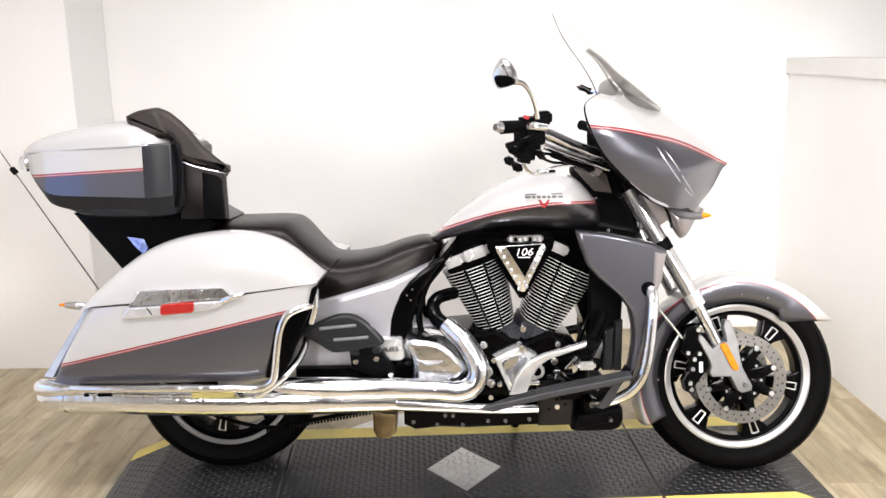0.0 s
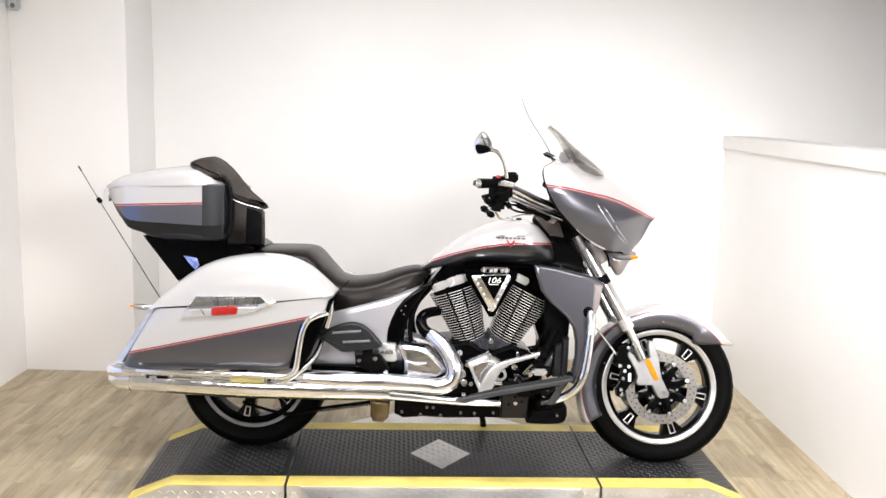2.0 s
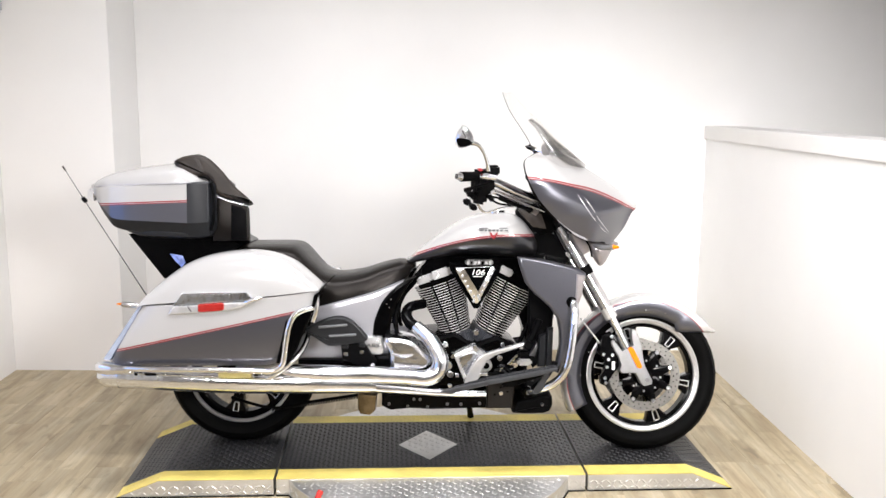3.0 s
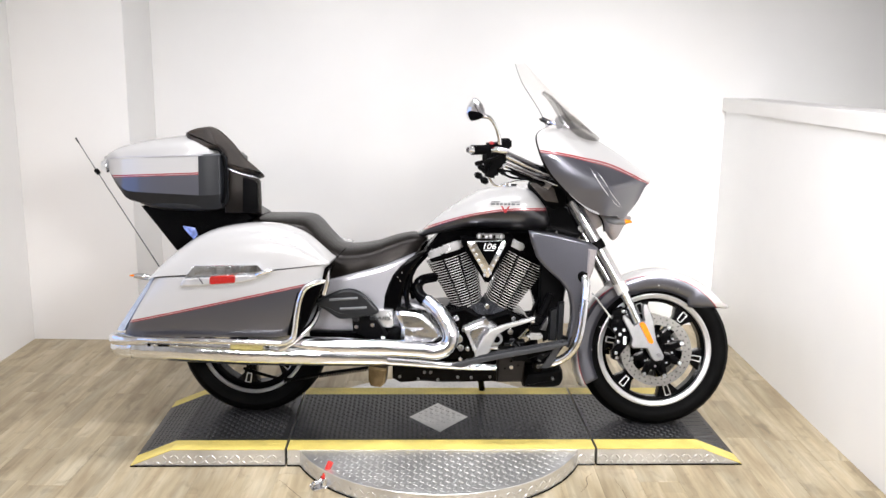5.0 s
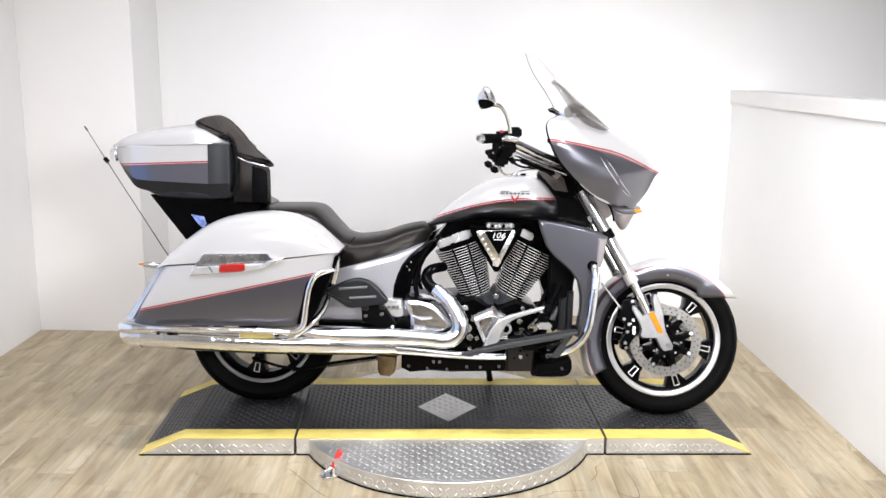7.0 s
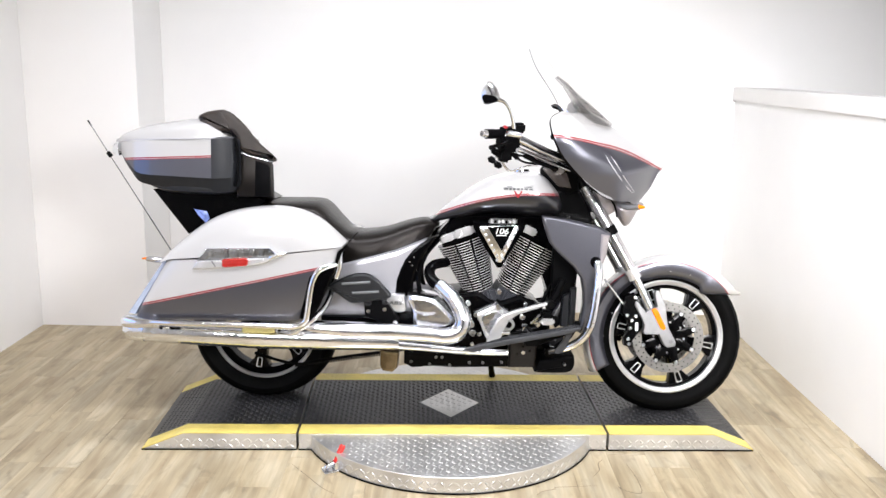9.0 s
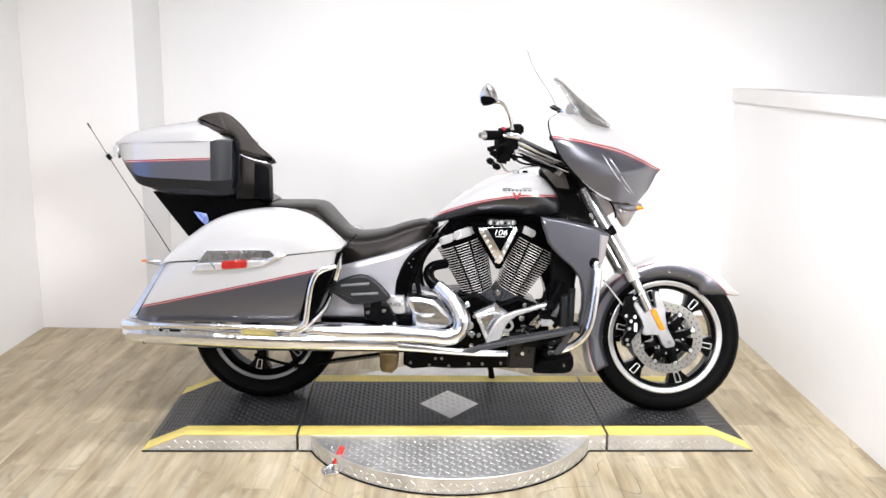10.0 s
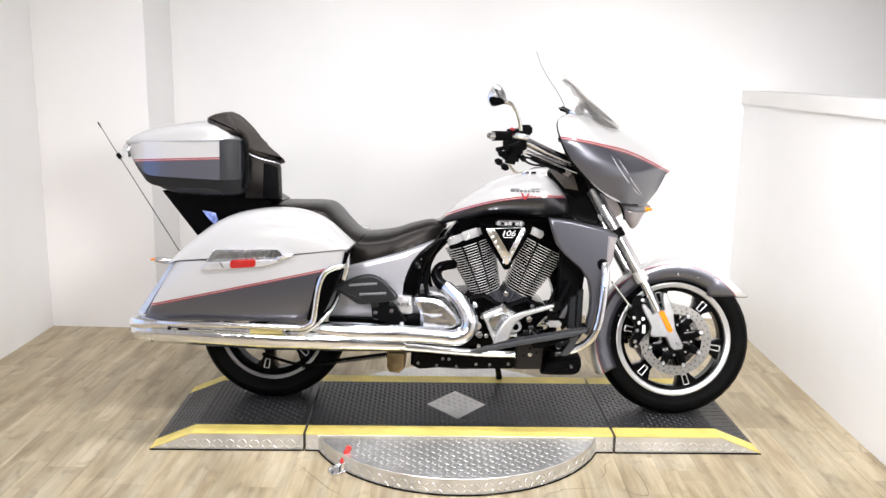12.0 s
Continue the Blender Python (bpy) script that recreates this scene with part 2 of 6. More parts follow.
def wood_floor():
    m = bpy.data.materials.new("vinyl_wood_plank")
    m.use_nodes = True
    nt = m.node_tree
    p = nt.nodes["Principled BSDF"]
    tc = nt.nodes.new("ShaderNodeTexCoord")
    info = nt.nodes.new("ShaderNodeObjectInfo")
    shift = nt.nodes.new("ShaderNodeVectorMath")
    shift.operation = "MULTIPLY_ADD"
    comb = nt.nodes.new("ShaderNodeCombineXYZ")
    for i in range(3):
        nt.links.new(info.outputs["Random"], comb.inputs[i])
    nt.links.new(comb.outputs[0], shift.inputs[0])
    shift.inputs[1].default_value = (37, 53, 11)
    nt.links.new(tc.outputs["Object"], shift.inputs[2])

    def grain(stretch, scale, detail, distortion):
        mp = nt.nodes.new("ShaderNodeMapping")
        mp.inputs["Scale"].default_value = stretch
        nt.links.new(shift.outputs[0], mp.inputs[0])
        n = nt.nodes.new("ShaderNodeTexNoise")
        n.inputs["Scale"].default_value, n.inputs["Detail"].default_value, n.inputs["Distortion"].default_value = scale, detail, distortion
        nt.links.new(mp.outputs[0], n.inputs[0])
        return n
    big = grain((1, 0.16, 1), 14, 7, 0.45)
    fine = grain((1, 0.05, 1), 70, 6, 0.2)
    cr = nt.nodes.new("ShaderNodeValToRGB")
    e = cr.color_ramp.elements
    e[0].position, e[0].color = 0.26, (0.26, 0.197, 0.115, 1)
    e[1].position, e[1].color = 0.74, (0.515, 0.452, 0.322, 1)
    mid = e.new(0.5)
    mid.color = (0.395, 0.324, 0.204, 1)
    nt.links.new(big.outputs[0], cr.inputs[0])
    f2 = nt.nodes.new("ShaderNodeMapRange")
    f2.inputs[1].default_value, f2.inputs[2].default_value, f2.inputs[3].default_value, f2.inputs[4].default_value = 0.3, 0.7, 0.86, 1.12
    nt.links.new(fine.outputs[0], f2.inputs[0])
    tone = nt.nodes.new("ShaderNodeMapRange")
    tone.inputs[3].default_value, tone.inputs[4].default_value = 0.84, 1.12
    # each plank is printed with two rows of short strips of different tone
    cell = nt.nodes.new("ShaderNodeVectorMath")
    cell.operation = "MULTIPLY_ADD"
    cell.inputs[1].default_value = (1 / 0.076, 1 / 0.42, 0)
    nt.links.new(tc.outputs["Object"], cell.inputs[0])
    slide = nt.nodes.new("ShaderNodeVectorMath")
    slide.operation = "SCALE"
    slide.inputs["Scale"].default_value = 40
    nt.links.new(comb.outputs[0], slide.inputs[0])
    whole = nt.nodes.new("ShaderNodeVectorMath")
    whole.operation = "FLOOR"
    nt.links.new(cell.outputs[0], whole.inputs[0])
    nt.links.new(slide.outputs[0], cell.inputs[2])
    white = nt.nodes.new("ShaderNodeTexWhiteNoise")
    nt.links.new(whole.outputs[0], white.inputs["Vector"])
    nt.links.new(white.outputs["Value"], tone.inputs[0])
    k = nt.nodes.new("ShaderNodeMath")
    k.operation = "MULTIPLY"
    nt.links.new(f2.outputs[0], k.inputs[0])
    nt.links.new(tone.outputs[0], k.inputs[1])
    knot = grain((1, 0.55, 1), 17, 5, 0.8)
    spots = nt.nodes.new("ShaderNodeMapRange")
    spots.inputs[1].default_value, spots.inputs[2].default_value, spots.inputs[3].default_value, spots.inputs[4].default_value = 0.56, 0.72, 1.0, 0.74
    nt.links.new(knot.outputs[0], spots.inputs[0])
    k2 = nt.nodes.new("ShaderNodeMath")
    k2.operation = "MULTIPLY"
    nt.links.new(k.outputs[0], k2.inputs[0])
    nt.links.new(spots.outputs[0], k2.inputs[1])
    sc = nt.nodes.new("ShaderNodeVectorMath")
    sc.operation = "SCALE"
    nt.links.new(cr.outputs[0], sc.inputs[0])
    nt.links.new(k2.outputs[0], sc.inputs["Scale"])
    nt.links.new(sc.outputs[0], p.inputs["Base Color"])
    p.inputs["Roughness"].default_value = 0.42
    b = nt.nodes.new("ShaderNodeBump")
    b.inputs["Strength"].default_value, b.inputs["Distance"].default_value = 0.08, 0.001
    nt.links.new(fine.outputs[0], b.inputs["Height"])
    nt.links.new(b.outputs[0], p.inputs["Normal"])
    return m


m_wood = wood_floor()
m_tear = mat("torn_vinyl_edge", (0.2, 0.16, 0.11), 0.8, vary=0.4, scale=40)
m_joint = mat("floor_joint", (0.2, 0.16, 0.11), 0.8, vary=0.1)


# ---- mesh helpers ----
def part(name, bm, material, parent=None, label="", smooth=True, sharp=32):
    bmesh.ops.recalc_face_normals(bm, faces=bm.faces)
    for f in bm.faces:
        f.smooth = smooth
    if smooth:
        for f in bm.faces:
            if len(f.verts) > 6:
                for ed in f.edges:
                    ed.smooth = ed.calc_face_angle(1) < radians(2)
        for ed in bm.edges:
            if len(ed.link_faces) == 2 and ed.calc_face_angle(0) > radians(sharp):
                ed.smooth = False
    me = bpy.data.meshes.new(name)
    bm.to_mesh(me)
    bm.free()
    if isinstance(material, (list, tuple)):
        for x in material:
            me.materials.append(x)
    else:
        me.materials.append(material)
    ob = new(name, me)
    if parent is not None:
        ob.parent = parent
    if label:
        ob["label"] = label
    return ob


def smoothed(pts, n=6, closed=False):
    """Catmull-Rom curve through the points."""
    pts = [Vector(p) for p in pts]
    out, k = [], len(pts)
    spans = k if closed else k - 1
    for i in range(spans):
        if closed:
            a, b, c, d = pts[(i - 1) % k], pts[i], pts[(i + 1) % k], pts[(i + 2) % k]
        else:
            a, b, c, d = pts[max(i - 1, 0)], pts[i], pts[i + 1], pts[min(i + 2, k - 1)]
        for j in range(n):
            t = j / n
            out.append(0.5 * (2 * b + (c - a) * t + (2 * a - 5 * b + 4 * c - d) * t * t + (3 * b - a - 3 * c + d) * t ** 3))
    if not closed:
        out.append(pts[-1])
    return out


def skin(bm, rings, closed=True, caps=True):
    """Faces between rings of vertices that have the same count."""
    vs = [[bm.verts.new(p) for p in r] for r in rings]
    n = len(vs[0])
    for a, b in zip(vs, vs[1:]):
        for i in range(n if closed else n - 1):
            j = (i + 1) % n
            bm.faces.new((a[i], a[j], b[j], b[i]))
    if caps:
        bm.faces.new(vs[0])
        bm.faces.new(vs[-1])
    return vs


def tube_bm(pts, r, seg=12, n=6, bm=None, smooth_path=True):
    bm = bm or bmesh.new()
    path = smoothed(pts, n) if smooth_path and len(pts) > 2 else [Vector(p) for p in pts]
    radii = list(r) if isinstance(r, (list, tuple)) else [r] * len(pts)
    m = len(path)
    rings, up = [], None
    for i, p in enumerate(path):
        d = (path[min(i + 1, m - 1)] - path[max(i - 1, 0)]).normalized()
        if up is None:
            up = d.orthogonal().normalized()
        up = (up - d * up.dot(d)).normalized()
        side = d.cross(up)
        f = i / (m - 1) * (len(radii) - 1)
        k = min(int(f), len(radii) - 2)
        rad = radii[k] + (radii[k + 1] - radii[k]) * (f - k)
        rings.append([p + (up * math.cos(2 * math.pi * j / seg) + side * math.sin(2 * math.pi * j / seg)) * rad for j in range(seg)])
    skin(bm, rings)
    return bm


def inset2(pts, d):
    """The closed outline moved inwards by d."""
    k = len(pts)
    area = sum(pts[i][0] * pts[(i + 1) % k][1] - pts[(i + 1) % k][0] * pts[i][1] for i in range(k))
    s = 1 if area > 0 else -1
    out = []
    for i in range(k):
        a, b, c = Vector(pts[i - 1][:2]), Vector(pts[i][:2]), Vector(pts[(i + 1) % k][:2])
        e1, e2 = (b - a).normalized(), (c - b).normalized()
        n1, n2 = Vector((-e1.y, e1.x)) * s, Vector((-e2.y, e2.x)) * s
        nn = n1 + n2
        nn = nn.normalized() if nn.length > 1e-6 else n1
        q = b + nn * d / max(0.5, nn.dot(n1))
        out.append((q.x, q.y))
    return out


def plate_bm(outline, rings, n=0, bm=None):
    """An outline in x and z, drawn through depths y: rings of (inset, y)."""
    bm = bm or bmesh.new()
    pts = [(p.x, p.y) for p in smoothed([(x, z, 0) for x, z in outline], n, True)] if n else outline
    skin(bm, [[(x, y, z) for x, z in (inset2(pts, d) if d else pts)] for d, y in rings])
    return bm


def round_plate(outline, y0, y1, bevel=0.006, n=0, bm=None):
    s = 1 if y1 > y0 else -1
    return plate_bm(outline, [(bevel, y0), (bevel * 0.3, y0 + s * bevel * 0.3), (0, y0 + s * bevel), (0, y1 - s * bevel), (bevel * 0.3, y1 - s * bevel * 0.3), (bevel, y1)], n, bm)


def loft_bm(stations, power=2.6, seg=28, n=4, bm=None, end=0.35):
    """Rounded sections across x: stations of (x, z low, z high, half width, y middle)."""
    bm = bm or bmesh.new()
    st = smoothed([(s[0], s[1], s[2]) for s in stations], n)
    sw = smoothed([(s[0], s[3], s[4] if len(s) > 4 else 0) for s in stations], n)
    rings = []
    for (x, lo, hi), (_, hw, yc) in zip(st, sw):
        ring = []
        for j in range(seg):
            t = 2 * math.pi * j / seg
            c, s = math.cos(t), math.sin(t)
            ring.append((x, yc + hw * math.copysign(abs(c) ** (2 / power), c), (lo + hi) / 2 + (hi - lo) / 2 * math.copysign(abs(s) ** (2 / power), s)))
        rings.append(ring)

    def shrunk(ring, f, dx):
        cx = sum((Vector(p) for p in ring), Vector()) / len(ring)
        return [cx + (Vector(p) - cx) * f + Vector((dx, 0, 0)) for p in ring]
    w = 0.02
    rings = [shrunk(rings[0], end, -w * 0.8), shrunk(rings[0], 0.5 + end / 2, -w * 0.6), *rings, shrunk(rings[-1], 0.5 + end / 2, w * 0.6), shrunk(rings[-1], end, w * 0.8)]
    skin(bm, rings)
    return bm


def lathe_bm(profile, centre, seg=64, bm=None, closed_profile=True):
    """Turns a closed profile of (radius, y) round the y axis through centre (x, z)."""
    bm = bm or bmesh.new()
    rings = []
    for i in range(seg + 1):
        a = 2 * math.pi * i / seg
        rings.append([(centre[0] + r * math.cos(a), y, centre[1] + r * math.sin(a)) for r, y in profile])
    vs = [[bm.verts.new(p) for p in r] for r in rings[:-1]]
    k = len(profile)
    for i in range(seg):
        a, b = vs[i], vs[(i + 1) % seg]
        for j in range(k if closed_profile else k - 1):
            q = (j + 1) % k
            bm.faces.new((a[j], a[q], b[q], b[j]))
    return bm


def box_bm(lo, hi, bevel=0.0, bm=None, m=None):
    bm = bm or bmesh.new()
    x0, y0, z0 = lo
    x1, y1, z1 = hi
    vs = [bm.verts.new(p) for p in ((x0, y0, z0), (x1, y0, z0), (x1, y1, z0), (x0, y1, z0), (x0, y0, z1), (x1, y0, z1), (x1, y1, z1), (x0, y1, z1))]
    fs = [bm.faces.new([vs[i] for i in q]) for q in ((3, 2, 1, 0), (4, 5, 6, 7), (0, 1, 5, 4), (1, 2, 6, 5), (2, 3, 7, 6), (3, 0, 4, 7))]
    if bevel:
        es = list({e for f in fs for e in f.edges})
        r = bmesh.ops.bevel(bm, geom=es, offset=bevel, segments=2, affect="EDGES")
        vs = list({v for f in r["faces"] for v in f.verts} | {v for v in vs if v.is_valid})
    if m is not None:
        bmesh.ops.transform(bm, matrix=m, verts=[v for v in vs if v.is_valid])
    return bm


def disc_bm(x, y0, y1, z, r, seg=14, bm=None, bevel=0.15):
    bm = bm or bmesh.new()
    b = r * bevel
    s = 1 if y1 > y0 else -1
    rings = [(r - b, y0), (r, y0 + s * b), (r, y1)]
    skin(bm, [[(x + q * math.cos(2 * math.pi * j / seg), y, z + q * math.sin(2 * math.pi * j / seg)) for j in range(seg)] for q, y in rings])
    return bm


def lugs_bm(spots, u, v, n, length=0.0125, width=0.0042, height=0.0022, bm=None):
    """Raised lugs of tread plate at the spots, turned one way and the other in u and v."""
    verts, faces = [], []
    u, v, n = Vector(u), Vector(v), Vector(n)
    for k, (p, flip) in enumerate(spots):
        a = (u + v if flip else u - v).normalized()
        b = n.cross(a)
        p = Vector(p)
        i = len(verts)
        verts += [p + a * length, p + b * width, p - a * length, p - b * width, p + a * length * 0.45 + n * height, p - a * length * 0.45 + n * height]
        faces += [(i, i + 1, i + 4), (i + 1, i + 5, i + 4), (i + 1, i + 2, i + 5), (i + 2, i + 3, i + 5), (i + 3, i + 4, i + 5), (i + 3, i, i + 4)]
    me = bpy.data.meshes.new("tread_lugs")
    me.from_pydata([tuple(q) for q in verts], [], faces)
    bm = bm or bmesh.new()
    bm.from_mesh(me)
    bpy.data.meshes.remove(me)
    return bm


def thing(name, label, category, m=None, group="", kind=""):
    ob = new(name)
    ob.empty_display_size = 0.1
    if m is not None:
        ob.matrix_world = m
    return tagged(ob, label, category, group, kind)


def text_bm(words, size, m, depth=0.0015):
    """Words in the built-in font as a mesh, lying in the pose m."""
    cu = bpy.data.curves.new("words", "FONT")
    cu.body, cu.size, cu.extrude, cu.align_x, cu.align_y = words, size, depth, "CENTER", "CENTER"
    ob = new("words", cu)
    bpy.context.view_layer.update()
    me = bpy.data.meshes.new_from_object(ob.evaluated_get(bpy.context.evaluated_depsgraph_get()))
    bpy.data.objects.remove(ob)
    bpy.data.curves.remove(cu)
    bm = bmesh.new()
    bm.from_mesh(me)
    bpy.data.meshes.remove(me)
    bmesh.ops.transform(bm, matrix=m, verts=bm.verts)
    return bm


# ---- room ----
# the room is turned a little against the lift platform
ROOM = pose(0, 0, 0, 0, 0, -2.0)
LEFT, RIGHT, BACK, FRONT, TOP = -2.325, 1.605, 1.575, -7.5, 3.0
PIER_X, PIER_Y = -1.725, 1.135


def structure(name, lo, hi, material, label, category, bevel=0.0):
    ob = part(name, box_bm(lo, hi, bevel), material)
    ob.matrix_world = ROOM
    return tagged(ob, label, category, "", "structure")


floor = structure("floor", (LEFT - 0.2, FRONT - 0.2, -0.12), (4.2, BACK + 0.2, -0.006), m_joint, "light tan wood-look vinyl plank floor", "floor")
structure("wall_back", (PIER_X - 0.15, BACK, -0.006), (3.75, BACK + 0.15, TOP), m_wall, "smooth white painted back wall", "wall")
structure("wall_pier", (LEFT - 0.15, PIER_Y, -0.006), (PIER_X, BACK - 0.002, TOP), m_wall, "white boxed-out wall section in the corner", "wall", 0.003)
structure("wall_left", (LEFT - 0.15, FRONT, -0.006), (LEFT, PIER_Y - 0.002, TOP), m_wall, "smooth white painted side wall", "wall")
structure("wall_right", (RIGHT, FRONT, -0.006), (RIGHT + 0.16, BACK - 0.002, 1.298), m_wall, "white half-height side wall under a ledge", "wall")
structure("wall_far_right", (3.6, FRONT, -0.006), (3.75, BACK - 0.002, TOP), m_wall, "white wall beyond the half wall", "wall")
# unseen wall and ceiling, added; their tones set what the chrome reflects
structure("wall_front", (LEFT - 0.15, FRONT - 0.15, -0.006), (3.75, FRONT - 0.002, TOP), m_unseenwall, "unseen plain grey wall behind the camera, toned for reflections", "wall")
structure("ceiling", (LEFT - 0.15, FRONT - 0.15, TOP + 0.002), (3.75, BACK + 0.15, TOP + 0.12), m_ceiling, "plain white ceiling", "ceiling")
structure("ledge", (RIGHT - 0.018, FRONT + 0.002, 1.2985), (RIGHT + 0.2, BACK - 0.003, 1.376), m_trim, "white painted wooden ledge capping the half wall", "ledge", 0.004)


# unseen glowing panel, added so that the trunk side reflects blue
m_blueglow = mat("blue_glow", (0.05, 0.08, 0.15), 0.3)
glow = m_blueglow.node_tree.nodes["Principled BSDF"]
glow.inputs["Emission Color"].default_value, glow.inputs["Emission Strength"].default_value = (0.26, 0.45, 1.0, 1), 2.1
blue_panel = structure("blue_panel_1", (LEFT + 0.001, -2.35, 0.75), (LEFT + 0.012, -0.95, 1.45), m_blueglow, "unseen blue glowing panel, added for blue reflections on the trunk", "window")
for y in (-2.405, -1.62, -0.955):
    part("panel_frame", box_bm((LEFT + 0.001, y, 0.70), (LEFT + 0.03, y + 0.06, 1.50), 0.004), m_trim, blue_panel)
for z in (0.69, 1.445):
    part("panel_frame", box_bm((LEFT + 0.001, -2.343, z), (LEFT + 0.028, -0.957, z + 0.06), 0.004), m_trim, blue_panel)


def sensor_box():
    t = thing("wall_sensor", "small white plastic sensor box high on the wall", "sensor", ROOM @ pose(-2.285, PIER_Y + 0.001, 1.925, 0, 0, -90))
    part("casing", box_bm((0, -0.03, 0), (0.035, 0.03, 0.085), 0.01), m_sensor, t)
    part("lens", disc_bm(0, 0, 0.004, 0, 0.014), m_rib, t).matrix_basis = pose(0.036, 0, 0.025, 0, 0, 90)


sensor_box()

# ---- lift platform ----
H = 0.068
Y0, Y1 = -0.384, 0.265


def strip_bm(profile, y0, y1, thick, drop=0.0):
    """A sheet of that thickness on a profile of (x, z), between two depths."""
    top = [(x, z + thick) for x, z in profile]
    outline = top + [(x, z - drop) for x, z in reversed(profile)]
    bm = bmesh.new()
    skin(bm, [[(x, y0, z) for x, z in outline], [(x, y1, z) for x, z in outline]])
    return bm


def height_on(profile, x):
    for (x0, z0), (x1, z1) in zip(profile, profile[1:]):
        if min(x0, x1) <= x <= max(x0, x1):
            return z0 + (z1 - z0) * (x - x0) / (x1 - x0)
    return None


def grid_spots(x0, x1, y0, y1, step=0.027):
    out = []
    for i in range(int((x1 - x0) / step) + 1):
        for j in range(int((y1 - y0) / step) + 1):
            out.append((x0 + i * step, y0 + j * step, (i + j) % 2))
    return out


def tread_section(name, label, profile, x0, x1):
    t = thing(name, label, "lift platform", group="sections of the lift platform")
    top = profile[-1][1]
    body = profile + [(profile[-1][0], 0), (profile[0][0], 0)] if profile[0][1] > 0 else profile
    bm = bmesh.new()
    skin(bm, [[(x, y, z) for x, z in body] for y in (Y0, Y1)])
    part("frame", bm, m_plate, t, "bare aluminium tread plate sides", smooth=False)
    part("base_strip", box_bm((x0 - 0.002, Y0 - 0.004, 0), (x1 + 0.002, Y1 + 0.004, 0.005)), m_black, t, "thin black strip along the base")
    part("deck", strip_bm(profile, -0.302, 0.187, 0.003), m_deck, t, "worn black painted deck", smooth=False)
    part("safety_strip", strip_bm(profile, Y0 - 0.002, -0.3025, 0.0035), m_yellow, t, "yellow painted edge strip", smooth=False)
    part("safety_strip", strip_bm(profile, 0.1875, Y1 + 0.002, 0.0035), m_yellow, t, "yellow painted edge strip", smooth=False)
    spots = []
    for x, y, flip in grid_spots(x0 + 0.015, x1 - 0.012, -0.375, 0.255, 0.0195):
        z = height_on(profile, x)
        if z is not None and z > 0.012 and not (name == "lift_deck" and abs(x + 0.05) / 0.135 + abs(y + 0.075) / 0.165 < 1):
            spots.append(((x, y, z + 0.003), flip))
    deck = [s for s in spots if -0.288 < s[0][1] < 0.174]
    edge = [s for s in spots if not -0.315 < s[0][1] < 0.2]
    part("tread", lugs_bm(deck, (1, 0.25, 0), (0, 1, 0), (0, 0, 1), 0.0105, 0.0034, 0.0024), m_deck, t, smooth=False)["kind"] = "stuff"
    part("tread", lugs_bm(edge, (1, 0.25, 0), (0, 1, 0), (0, 0, 1), 0.0105, 0.0034, 0.0013), m_yellow, t, smooth=False)["kind"] = "stuff"
    side = []
    for x, z, flip in grid_spots(x0 + 0.012, x1 - 0.01, 0.014, 0.055, 0.0235):
        top_z = height_on(profile, x)
        if top_z is not None and z < top_z - 0.012:
            side.append(((x, Y0, z), flip))
    part("tread", lugs_bm(side, (1, 0, 0), (0, 0, 1), (0, -1, 0)), m_plate, t, smooth=False)["kind"] = "stuff"
    return t


tread_section("wheel_ramp", "black tread plate wheel ramp with yellow edges", [(-1.245, 0.004), (-1.087, H), (-0.655, H)], -1.245, -0.655)
deck = tread_section("lift_deck", "black tread plate lift deck with yellow edges and bare aluminium diamond", [(-0.645, H), (0.553, H)], -0.645, 0.553)
tread_section("wheel_ramp", "black tread plate wheel ramp with yellow edges", [(1.138, 0.004), (0.978, H), (0.563, H)], 0.563, 1.138)


def diamond():
    bm = bmesh.new()
    c, a, b = (-0.05, -0.075), 0.124, 0.153
    rings = []
    for k, z in ((1.0, H + 0.0015), (1.0, H + 0.0042), (0.985, H + 0.005)):
        rings.append([(c[0] + a * k, c[1], z), (c[0], c[1] + b * k, z), (c[0] - a * k, c[1], z), (c[0], c[1] - b * k, z)])
    skin(bm, rings)
    part("diamond_plate", bm, m_plate, deck, "bare aluminium tread plate diamond", smooth=False)
    spots = [((x, y, H + 0.005), f) for x, y, f in grid_spots(c[0] - a, c[0] + a, c[1] - b, c[1] + b, 0.0235) if abs(x - c[0]) / a + abs(y - c[1]) / b < 0.88]
    part("tread", lugs_bm(spots, (1, 0.25, 0), (0, 1, 0), (0, 0, 1)), m_plate, deck, smooth=False)["kind"] = "stuff"


diamond()


